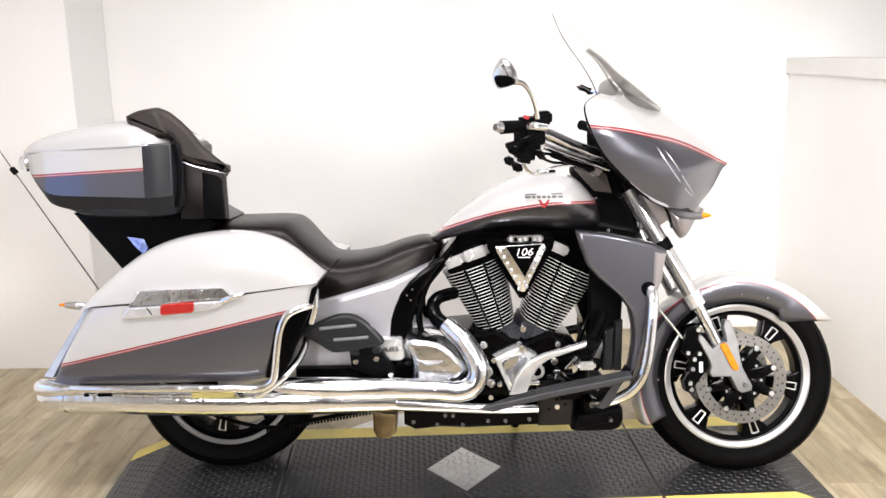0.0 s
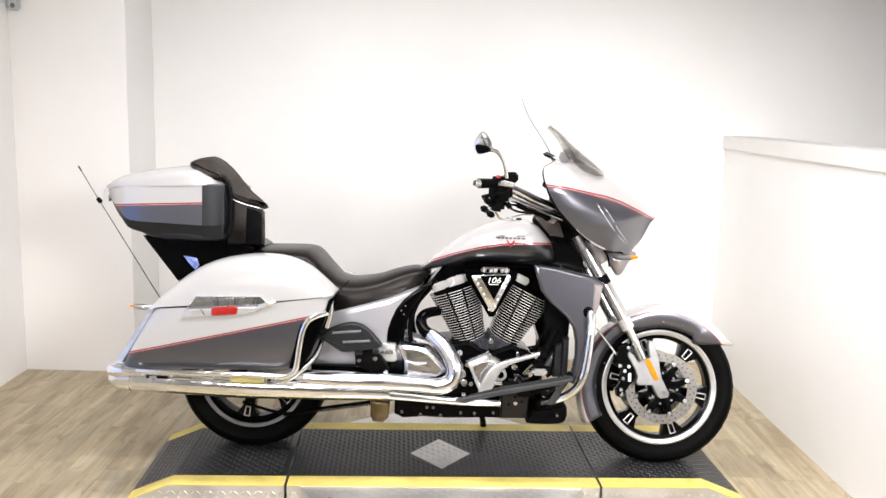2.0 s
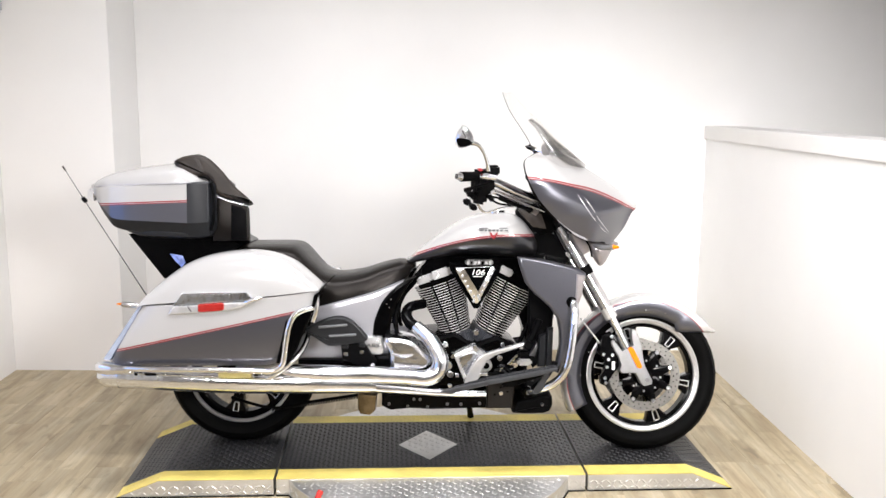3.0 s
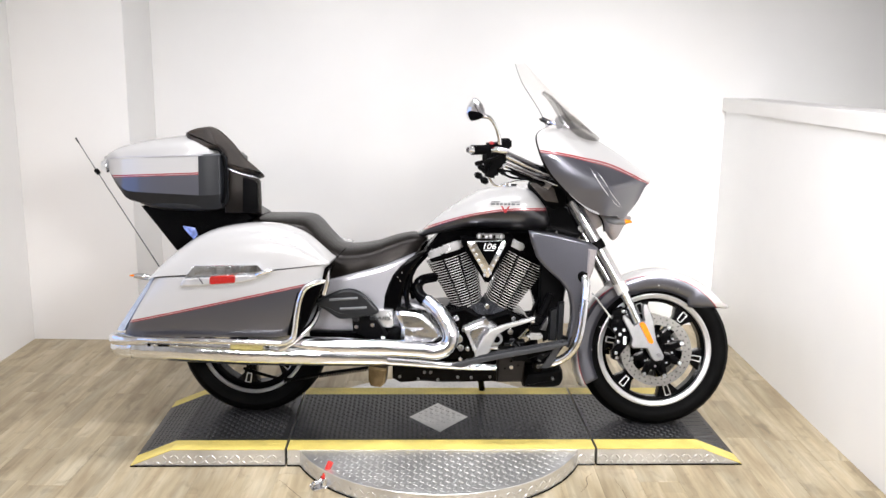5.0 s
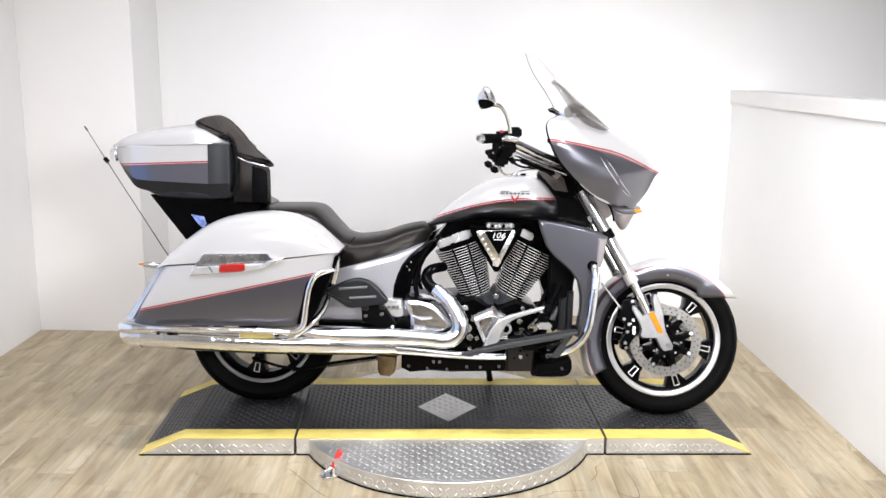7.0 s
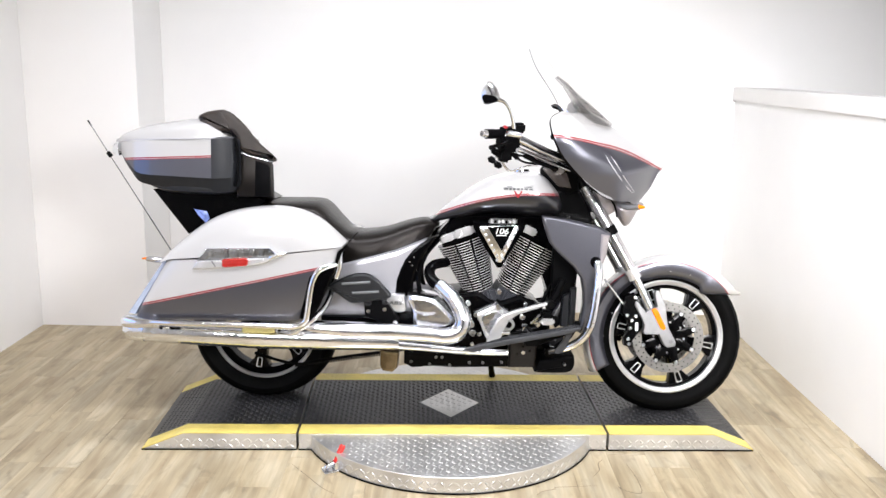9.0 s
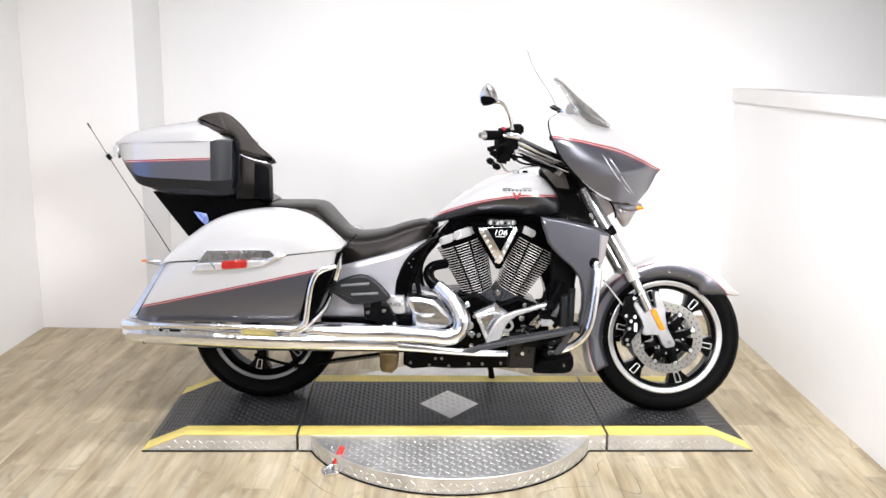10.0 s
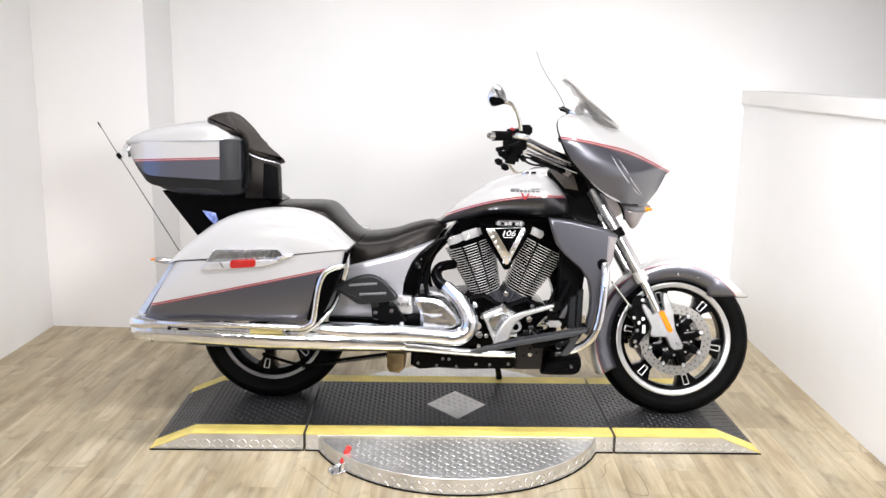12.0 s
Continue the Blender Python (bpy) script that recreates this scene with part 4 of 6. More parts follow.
# handlebar with its fittings
bars = steered(part("handlebar", tube_bm([(0.23, -0.36, 1.165), (0.28, -0.3, 1.135), (0.36, -0.22, 1.085), (0.43, -0.1, 1.04), (0.44, 0, 1.03), (0.43, 0.1, 1.04), (0.40, 0.22, 1.06), (0.38, 0.3, 1.07), (0.36, 0.36, 1.07)], 0.019, 14), m_chrome, bike, "wide chrome handlebar"))
part("handlebar_brace", tube_bm([(0.26, -0.30, 1.105), (0.36, -0.2, 1.05), (0.44, -0.1, 1.0)], 0.0125, 12), m_chrome, bars)
for s, dx, dz in ((-1, 0, 0), (1, 0.155, -0.105)):
    g = part("grip", tube_bm([(0.235 + dx, 0.345 * s, 1.168 + dz), (0.16 + dx, 0.43 * s, 1.175 + dz)], [0.0175, 0.019], 16), m_matt, bars, "black rubber grip")
    part("grip_end", tube_bm([(0.163 + dx, 0.427 * s, 1.175 + dz), (0.147 + dx, 0.445 * s, 1.177 + dz)], [0.018, 0.011], 14), m_chrome, bars, "chrome bar end")
    part("switch_housing", box_bm((-0.045, -0.034, -0.055), (0.04, 0.034, 0.04), 0.016, None, pose(0.232 + dx, 0.35 * s, 1.155 + dz, 0, 0, -40 * s)), m_matt, bars)
    part("switch_housing", box_bm((-0.028, -0.024, -0.036), (0.03, 0.024, 0.03), 0.012, None, pose(0.215 + dx, 0.335 * s, 1.095 + dz, 0, 12, -30 * s)), m_matt, bars)
    part("brake_reservoir", box_bm((-0.024, -0.022, -0.018), (0.022, 0.022, 0.02), 0.007, None, pose(0.268 + dx, 0.34 * s, 1.19 + dz, 0, 0, -30 * s)), m_matt, bars, "black fluid reservoir")
    part("lever_clamp", tube_bm([(0.28 + dx, 0.36 * s, 1.165 + dz), (0.25 + dx, 0.375 * s, 1.17 + dz), (0.225 + dx, 0.385 * s, 1.17 + dz)], [0.012, 0.015, 0.01], 12), m_chrome, bars)
    part("lever", tube_bm([(0.265 + dx, 0.37 * s, 1.15 + dz), (0.21 + dx, 0.43 * s, 1.135 + dz), (0.185 + dx, 0.47 * s, 1.13 + dz)], [0.009, 0.007, 0.009], 10), m_black, bars)
    for k, (x, z) in enumerate(((0.173, 1.07), (0.195, 1.05), (0.182, 1.099), (0.235, 1.112), (0.26, 1.083), (0.219, 1.081))):
        part("switch_button", box_bm((-0.016, -0.014, -0.011), (0.016, 0.014, 0.011), 0.006, None, pose(x + dx, (0.37 - 0.008 * k) * s, z + dz, 10 * k, 25, 20 * k)), m_matt, bars)
    for k in range(2):
        o = 0.024 * k
        part("cable", tube_bm([(0.235 + dx + o, 0.34 * s, 1.09 + dz - o * 0.5), (0.29 + dx, 0.28 * s, 1.075 + dz - o), (0.36 + dx * 0.5, 0.2 * s, 1.055 - o), (0.42, 0.12 * s, 0.99 - o)], 0.0045, 8), m_black, bars)
    stem = [(0.257 + dx, 0.385 * s, 1.195 + dz), (0.253 + dx, 0.395 * s, 1.228 + dz), (0.241 + dx, 0.405 * s, 1.266 + dz), (0.222 + dx, 0.415 * s, 1.294 + dz), (0.198 + dx, 0.425 * s, 1.301 + dz)]
    mir = part("mirror_stem", tube_bm(stem, [0.008, 0.0065, 0.006, 0.007, 0.009], 10), m_chrome, bars, "chrome mirror stem")
    out = [(0.139, 1.301), (0.138, 1.327), (0.153, 1.353), (0.17, 1.367), (0.196, 1.347), (0.209, 1.311), (0.195, 1.293), (0.157, 1.281)]
    out = [(x + dx, z + dz) if s < 0 else (0.17 + dx + (x - 0.17) * 0.85 + (z - 1.324) * 0.1, 1.306 + dz + (z - 1.324) * 0.2 - (x - 0.17) * 0.42) for x, z in out]
    shell = part("mirror_shell", plate_bm(out, [(0.02, 0.452 * s), (0.009, 0.449 * s), (0.002, 0.44 * s), (0, 0.43 * s), (0.004, 0.41 * s)], 4), m_chrome if s < 0 else m_black, bars, "mirror shell")
    if s < 0:
        # the shell's dark reflection, put in as a black plate
        part("mirror_reflection", plate_bm([(0.151, 1.32), (0.185, 1.319), (0.205, 1.308), (0.2, 1.295), (0.164, 1.287), (0.15, 1.302)], [(0.003, -0.4545), (0, -0.453), (0, -0.44)], 3), m_black, bars, "black plate painted as the dark reflection in the mirror shell")
part("stop_switch", box_bm((-0.009, -0.009, -0.005), (0.009, 0.009, 0.005), 0.003, None, pose(0.225, -0.385, 1.198, 0, 15, 20)), m_redpaint, bars, "red stop switch")
part("lower_bar", tube_bm([(0.289, -0.3, 1.078), (0.35, -0.24, 1.042), (0.401, -0.18, 1.014)], 0.009, 12), m_black, bars, "black lower bar")
part("clutch_cable", tube_bm([(0.2, -0.33, 1.07), (0.23, -0.3, 1.02), (0.3, -0.26, 1.035), (0.4, -0.18, 1.03)], 0.0045, 8), m_chrome, bars)
part("steering_cover", loft_bm([(0.33, 0.96, 1.0, 0.08), (0.37, 0.90, 1.02, 0.11), (0.43, 0.86, 1.03, 0.12), (0.48, 0.88, 1.02, 0.1)], 2.6), m_matt, bars, "black steering cover")

bracket = part("dash_bracket", round_plate([(0.34, 1.015), (0.404, 0.974), (0.425, 0.914), (0.37, 0.922), (0.307, 0.989)], -0.155, -0.145, 0.002), m_duct, bike, "glossy brown-grey bracket plate below the dash")
part("bracket_cap", round_plate([(0.348, 1.01), (0.394, 0.983), (0.379, 0.968), (0.335, 0.997)], -0.162, -0.155, 0.002), m_headlight, bracket, "lighter cap")

# tank, seat and side panels
tank = part("fuel_tank", loft_bm([(-0.13, 0.755, 0.782, 0.07), (-0.043, 0.775, 0.858, 0.125), (0.07, 0.795, 0.934, 0.175), (0.149, 0.795, 0.964, 0.195), (0.252, 0.79, 0.977, 0.2), (0.321, 0.79, 0.96, 0.19), (0.375, 0.795, 0.905, 0.15), (0.395, 0.80, 0.87, 0.1)], 2.5, 36), m_tank, bike, "white fuel tank with black lower side and red pinstripe")
part("filler_cap", tube_bm([(0.23, -0.02, 0.972), (0.23, -0.02, 0.984)], 0.035, 24), m_chrome, tank)
for x0, x1, h in ((0.15, 0.168, 0.006), (0.172, 0.182, 0.008), (0.186, 0.198, 0.008), (0.202, 0.214, 0.008), (0.218, 0.228, 0.008), (0.232, 0.246, 0.008), (0.25, 0.266, 0.006)):
    part("badge_bar", box_bm((x0, -0.199, 0.909 - h / 2), (x1, -0.186, 0.909 + h / 2), 0.001), m_rib, tank, "unreadable grey badge lettering")
part("badge_bar", box_bm((0.15, -0.197, 0.9165), (0.185, -0.183, 0.9195)), m_rib, tank, "unreadable grey badge lettering")
part("badge_bar", box_bm((0.23, -0.197, 0.9165), (0.264, -0.183, 0.9195)), m_rib, tank, "unreadable grey badge lettering")
part("badge_chevron", round_plate([(0.19, 0.901), (0.197, 0.901), (0.208, 0.884), (0.219, 0.901), (0.226, 0.901), (0.21, 0.874), (0.206, 0.874)], -0.203, -0.19, 0.001), m_redpaint, tank, "red chevron badge")
seat = part("seat", loft_bm([(-0.88, 0.79, 0.835, 0.18, 0.06), (-0.75, 0.76, 0.837, 0.21, 0.07), (-0.635, 0.70, 0.838, 0.22, 0.07), (-0.585, 0.655, 0.822, 0.22, 0.065), (-0.52, 0.55, 0.76, 0.21, 0.045), (-0.455, 0.53, 0.718, 0.19, 0.015), (-0.335, 0.555, 0.728, 0.175, 0), (-0.24, 0.60, 0.758, 0.15, 0), (-0.165, 0.655, 0.773, 0.12, 0), (-0.12, 0.735, 0.762, 0.08, 0)], 3.0, 32, 5), m_leather, bike, "stepped black vinyl touring seat")
part("seat_seam", tube_bm([(-0.433, -0.15, 0.718), (-0.455, -0.182, 0.693), (-0.478, -0.192, 0.671), (-0.497, -0.195, 0.653)], 0.002, 6), m_matt, seat)
for s in (-1, 1):
    side = part("side_panel", plate_bm([(-0.54, 0.58), (-0.27, 0.655), (-0.122, 0.712), (-0.19, 0.65), (-0.235, 0.575), (-0.255, 0.50), (-0.265, 0.45), (-0.33, 0.386), (-0.58, 0.386)], [(0.02, 0.205 * s), (0.006, 0.203 * s), (0, 0.195 * s), (0, 0.12 * s)]), m_silver, bike, "silver painted side panel")
    part("side_edge", plate_bm([(-0.137, 0.71), (-0.175, 0.685), (-0.21, 0.654), (-0.238, 0.618), (-0.256, 0.578), (-0.27, 0.535), (-0.276, 0.47), (-0.207, 0.47), (-0.203, 0.52), (-0.193, 0.562), (-0.178, 0.604), (-0.16, 0.64), (-0.1, 0.723)], [(0.012, 0.213 * s), (0.004, 0.211 * s), (0, 0.203 * s), (0, 0.15 * s)]), m_black, side, "glossy black inner edge")
    for x, z in ((-0.217, 0.612), (-0.206, 0.597), (-0.2, 0.63)):
        part("edge_stud", disc_bm(x, 0.218 * s, 0.208 * s, z, 0.0032, 8), m_chrome, side)
    part("frame_tube", tube_bm([(-0.085, 0.14 * s, 0.73), (-0.14, 0.15 * s, 0.66), (-0.175, 0.15 * s, 0.58), (-0.18, 0.15 * s, 0.5), (-0.16, 0.15 * s, 0.43)], 0.009, 10), m_black, bike, "black frame tube")
    part("swing_arm", tube_bm([(-0.12, 0.16 * s, 0.42), (-0.4, 0.15 * s, 0.42), (-0.828, 0.14 * s, 0.31)], [0.04, 0.045, 0.03], 12), m_silver, bike, "silver swing arm")
    cover = part("pivot_cover", plate_bm([(-0.33, 0.484), (-0.235, 0.482), (-0.226, 0.42), (-0.24, 0.409), (-0.33, 0.415)], [(0.01, 0.245 * s), (0.003, 0.243 * s), (0, 0.235 * s), (0, 0.17 * s)]), m_alu, bike, "bright pivot cover")
    if s < 0:
        part("badge_text", text_bm("ABS", 0.021, pose(-0.27, -0.247, 0.449, 90, 0, 0) @ Matrix(((1.5, 0.25, 0, 0), (0, 1, 0, 0), (0, 0, 1, 0), (0, 0, 0, 1)))), m_greyplastic, cover, "dark letters")
    part("lower_frame", plate_bm([(-0.57, 0.384), (-0.57, 0.345), (-0.2, 0.335), (-0.2, 0.41), (-0.3, 0.4), (-0.35, 0.384)], [(0.004, 0.222 * s), (0, 0.218 * s), (0, 0.1 * s)]), m_black, bike)
    board = part("passenger_board", plate_bm([(-0.533, 0.523), (-0.472, 0.556), (-0.418, 0.575), (-0.373, 0.573), (-0.334, 0.55), (-0.302, 0.516), (-0.284, 0.492), (-0.294, 0.478), (-0.337, 0.47), (-0.382, 0.462), (-0.433, 0.458), (-0.456, 0.467), (-0.489, 0.489), (-0.525, 0.508)], [(0.01, 0.318 * s), (0.003, 0.315 * s), (0, 0.308 * s), (0, 0.295 * s), (0.006, 0.29 * s)], 3), m_greyplastic, bike, "folded dark grey passenger footboard")
    for (x0, z0), (x1, z1) in (((-0.475, 0.534), (-0.365, 0.543)), ((-0.434, 0.499), (-0.33, 0.506))):
        part("board_rib", tube_bm([(x0, 0.318 * s, z0), (x1, 0.318 * s, z1)], 0.005, 8), m_rib, board, "raised grey rubber rib")
    part("board_bracket", round_plate([(-0.392, 0.456), (-0.311, 0.473), (-0.253, 0.387), (-0.259, 0.374), (-0.322, 0.374), (-0.387, 0.403)], 0.286 * s, 0.23 * s, 0.004), m_matt, board)
    for x, z in ((-0.373, 0.424), (-0.31, 0.432), (-0.267, 0.381)):
        part("bracket_bolt", disc_bm(x, 0.297 * s, 0.28 * s, z, 0.0085, 12), m_chrome, board)
    for x, z in ((-0.374, 0.454), (-0.308, 0.46)):
        part("hinge_lug", box_bm((x - 0.012, min(0.28 * s, 0.305 * s), z - 0.008), (x + 0.012, max(0.28 * s, 0.305 * s), z + 0.008), 0.003), m_greyplastic, board)

# engine
def cylinder(name, base, top, fins):
    """A finned cylinder from its base to its top, both (x, z), widening upwards; its face has three facets with grooves between."""
    d = Vector((top[0] - base[0], 0, top[1] - base[1]))
    m = Matrix.Translation((base[0], 0, base[1])) @ Matrix.Rotation(math.atan2(d.x, d.z), 4, "Y")
    length = d.length
    bm = bmesh.new()
    skin(bm, [[m @ Vector((x * w, y, z)) for x, y in ((-1, -0.05), (-0.45, -0.105), (0.45, -0.105), (1, -0.05), (1, 0.08), (-1, 0.08))] for w, z in ((0.044, -0.03), (0.078, length + 0.012))])
    core = part(name, bm, m_black, bike, "black finned engine cylinder")
    for i in range(fins):
        f = i / (fins - 1)
        z, w = f * (length - 0.004), 0.055 + 0.036 * f
        a, b = w * 0.43, w * 0.30
        left = [(-w * 1.2, 0.06), (-w * 1.2, 0.0), (-w * 1.1, -0.05), (-w * 1.04, -0.085), (-w * 0.9, -0.1), (-a, -0.123), (-a + 0.002, -0.098), (-b - 0.002, -0.098), (-b, -0.131)]
        out = left + [(-x, y) for x, y in reversed(left)]
        bm = bmesh.new()
        skin(bm, [[m @ Vector((px, py, z + q)) for px, py in out] for q in (0.0, 0.0022)])
        bm.faces.ensure_lookup_table()
        bm.faces[-1].material_index = bm.faces[-2].material_index = 1
        part("fin", bm, (m_fin, m_black), core, smooth=False)
    return core, m, length


crear, mrear, lrear = cylinder("rear_cylinder", (0.066, 0.481), (-0.006, 0.684), 21)
cfront, mfront, lfront = cylinder("front_cylinder", (0.207, 0.483), (0.302, 0.680), 21)
for core, m, ll, side in ((crear, mrear, lrear, -1), (cfront, mfront, lfront, 1)):
    part("head", box_bm((-0.085, -0.115, ll + 0.002), (0.085, 0.09, ll + 0.022), 0.004, None, m), m_black, core)
    part("rocker_cover", box_bm((-0.085, -0.11, ll + 0.018), (0.08, 0.1, ll + 0.05), 0.012, None, m), m_polish if side < 0 else m_black, core, "polished rocker cover" if side < 0 else "black rocker cover")
    part("rocker_cap", box_bm((-0.088, -0.127, ll + 0.02), (-0.028, -0.1, ll + 0.052), 0.006, None, m), m_polish, core)
    part("rocker_cap", box_bm((-0.022, -0.127, ll + 0.02), (0.055, -0.1, ll + 0.056), 0.006, None, m), m_polish if side < 0 else m_black, core)
    part("base_flange", box_bm((-0.064, -0.13, -0.056), (0.064, 0.1, -0.004), 0.006, None, m), m_slate, core, "slate grey cylinder base")
    for q in (-0.03, 0.03):
        part("stud_boss", tube_bm([m @ Vector((q, -0.13, -0.045)), m @ Vector((q, -0.13, -0.004))], 0.0105, 10), m_slate, core)
    for q in (-0.062,) if side < 0 else (0.062,):
        part("stud_bolt", tube_bm([m @ Vector((q, -0.12, -0.03)), m @ Vector((q, -0.145, -0.03))], 0.009, 10), m_chrome, core)

vee = part("vee_cover", plate_bm([(0.057, 0.758), (0.211, 0.765), (0.216, 0.75), (0.150, 0.612), (0.137, 0.612), (0.06, 0.742)], [(0.006, -0.19), (0.0015, -0.188), (0, -0.18), (0, -0.12)]), m_chrome, bike, "riveted chrome vee cover between the cylinders")
part("vee_backing", plate_bm([(0.03, 0.775), (0.245, 0.775), (0.24, 0.745), (0.152, 0.588), (0.134, 0.588), (0.036, 0.745)], [(0.006, -0.168), (0, -0.16), (0, -0.11)]), m_black, vee, "black housing behind the vee cover")
part("vee_inset", plate_bm([(0.09, 0.756), (0.2, 0.762), (0.152, 0.664), (0.146, 0.664)], [(0.0015, -0.196), (0, -0.1945), (0, -0.185)]), m_black, vee, "black inset badge")
inset_rim = [(0.089, -0.195, 0.757), (0.149, -0.195, 0.660), (0.201, -0.195, 0.763)]
part("inset_rim", tube_bm(inset_rim, 0.0022, 6, 1, None, False), m_chrome, vee)
LEAN_TEXT = Matrix(((1, 0.28, 0, 0), (0, 1, 0, 0), (0, 0, 1, 0), (0, 0, 0, 1)))
part("badge_number", text_bm("106", 0.032, pose(0.148, -0.1975, 0.7385, 90, 0, 0) @ LEAN_TEXT @ Matrix.Diagonal((1.2, 1, 1, 1))), m_fin, vee, "bright number")
part("badge_bar", box_bm((0.128, -0.1985, 0.7215), (0.166, -0.1955, 0.7245)), m_fin, vee, "unreadable small lettering")
for x, z in ((0.074, 0.74), (0.084, 0.722), (0.095, 0.702), (0.107, 0.681), (0.119, 0.66), (0.132, 0.64), (0.131, 0.622), (0.15, 0.643), (0.155, 0.63), (0.165, 0.66), (0.176, 0.681), (0.187, 0.704), (0.198, 0.728), (0.208, 0.748)):
    part("rivet", disc_bm(x, -0.197, -0.186, z, 0.0056, 10, None, 0.4), m_alu, vee)
crown = part("vee_crown", box_bm((0.096, -0.182, 0.766), (0.209, -0.17, 0.79), 0.006), m_tube, vee, "chrome crown plate")
for k in range(7):
    part("badge_bar", box_bm((0.102 + 0.0148 * k, -0.186, 0.770 + 0.002 * (k % 2)), (0.112 + 0.0148 * k, -0.181, 0.785 - 0.002 * (k % 3)), 0.001), m_black if k % 3 == 1 else m_alu, crown, "unreadable raised lettering")
part("engine_top", plate_bm([(-0.12, 0.70), (-0.04, 0.80), (0.36, 0.80), (0.44, 0.74), (0.44, 0.46), (0.37, 0.40), (0.345, 0.50), (0.30, 0.62), (0.20, 0.64), (0.15, 0.66), (0.09, 0.64), (-0.02, 0.62)], [(0.01, -0.085), (0, -0.075), (0, 0.08), (0.01, 0.09)]), m_black, bike, "black engine top and frame")
part("intake", box_bm((0.09, -0.1, 0.66), (0.20, 0.1, 0.80), 0.02), m_black, bike, "black intake between the cylinders")
part("fuel_fitting", tube_bm([(0.157, -0.12, 0.612), (0.162, -0.128, 0.60), (0.167, -0.13, 0.59)], 0.009, 10), m_tube, bike)

case = part("crankcase", plate_bm([(-0.13, 0.46), (-0.02, 0.47), (0.06, 0.485), (0.14, 0.44), (0.235, 0.475), (0.31, 0.43), (0.36, 0.36), (0.36, 0.24), (-0.2, 0.23), (-0.2, 0.36)], [(0.015, -0.15), (0.004, -0.145), (0, -0.13), (0, 0.15), (0.01, 0.16)]), m_black, bike, "black crankcase")
part("cam_cover", plate_bm([(0.047, 0.403), (0.089, 0.424), (0.138, 0.445), (0.155, 0.428), (0.185, 0.412), (0.205, 0.38), (0.195, 0.335), (0.15, 0.30), (0.1, 0.287), (0.083, 0.326), (0.063, 0.374)], [(0.012, -0.2), (0.004, -0.196), (0, -0.185), (0, -0.14)]), m_alu, case, "polished five-sided cam cover")
part("cover_face", plate_bm([(0.075, 0.394), (0.135, 0.42), (0.16, 0.395), (0.15, 0.34), (0.105, 0.315), (0.09, 0.345)], [(0.006, -0.207), (0.002, -0.205), (0, -0.198), (0, -0.19)], 2), m_chrome, case, "raised chrome face")
for x, z in ((0.05, 0.4), (0.139, 0.439), (0.25, 0.448), (0.241, 0.397), (0.04, 0.28), (0.068, 0.322)):
    part("cover_bolt", disc_bm(x, -0.214, -0.19, z, 0.0085, 10), m_chrome, case)
for x, z, r in ((0.16, 0.363, 0.018), (0.184, 0.367, 0.024)):
    part("cover_hub", disc_bm(x, -0.228, -0.19, z, r, 24), m_alu, case)
    part("hub_bore", disc_bm(x, -0.231, -0.2, z, r * 0.55, 18), m_black, case)
part("linkage_rod", tube_bm([(0.143, -0.25, 0.337), (0.188, -0.25, 0.339)], 0.008, 12), m_chrome, case)
part("linkage_rod", tube_bm([(0.186, -0.25, 0.339), (0.255, -0.25, 0.345)], 0.005, 10), m_matt, case)
part("gear_cover", plate_bm([(-0.22, 0.488), (-0.12, 0.483), (-0.055, 0.43), (-0.03, 0.396), (-0.06, 0.348), (-0.193, 0.345), (-0.204, 0.417)], [(0.022, -0.285), (0.008, -0.278), (0, -0.262), (0, -0.15)], 3), m_chrome, case, "large chrome transmission cover")
part("cover_dent", tube_bm([(-0.19, -0.281, 0.425), (-0.15, -0.284, 0.415), (-0.11, -0.284, 0.42)], [0.004, 0.009, 0.004], 8), m_chrome, case)
part("brake_pedal_arm", round_plate([(0.094, 0.306), (0.112, 0.355), (0.133, 0.391), (0.159, 0.417), (0.206, 0.435), (0.335, 0.471), (0.341, 0.46), (0.218, 0.418), (0.185, 0.396), (0.168, 0.366), (0.147, 0.312)], -0.275, -0.245, 0.005), m_alu, bike, "polished curved pedal arm")
part("pedal_boss", disc_bm(0.345, -0.285, -0.25, 0.462, 0.016, 14), m_matt, bike)
for x, y, z, r in ((0.02, -0.165, 0.44, 0.012), (0.24, -0.2, 0.395, 0.012), (0.26, -0.2, 0.34, 0.02), (0.30, -0.18, 0.365, 0.016), (0.04, -0.2, 0.325, 0.014), (0.03, -0.19, 0.36, 0.018), (0.145, -0.165, 0.49, 0.011), (0.145, -0.2, 0.43, 0.01)):
    part("engine_bolt", disc_bm(x, y - 0.012, y + 0.01, z, r, 12), m_chrome, case)
part("regulator", box_bm((0.312, -0.215, 0.364), (0.37, -0.16, 0.392), 0.008), m_alu, case)
part("regulator_cap", box_bm((0.314, -0.21, 0.392), (0.363, -0.165, 0.425), 0.008), m_matt, case)
part("thick_hose", tube_bm([(0.399, -0.19, 0.55), (0.378, -0.19, 0.496), (0.351, -0.19, 0.449)], 0.0145, 12), m_matt, case)
part("side_duct", plate_bm([(0.403, 0.479), (0.432, 0.491), (0.429, 0.352), (0.397, 0.352)], [(0.004, -0.172), (0, -0.168), (0, -0.12)]), m_greyplastic, case, "dark grey upright duct")
part("side_duct", plate_bm([(0.434, 0.51), (0.458, 0.515), (0.455, 0.352), (0.432, 0.353)], [(0.004, -0.178), (0, -0.174), (0, -0.12)]), m_greyplastic, case, "dark grey upright duct")
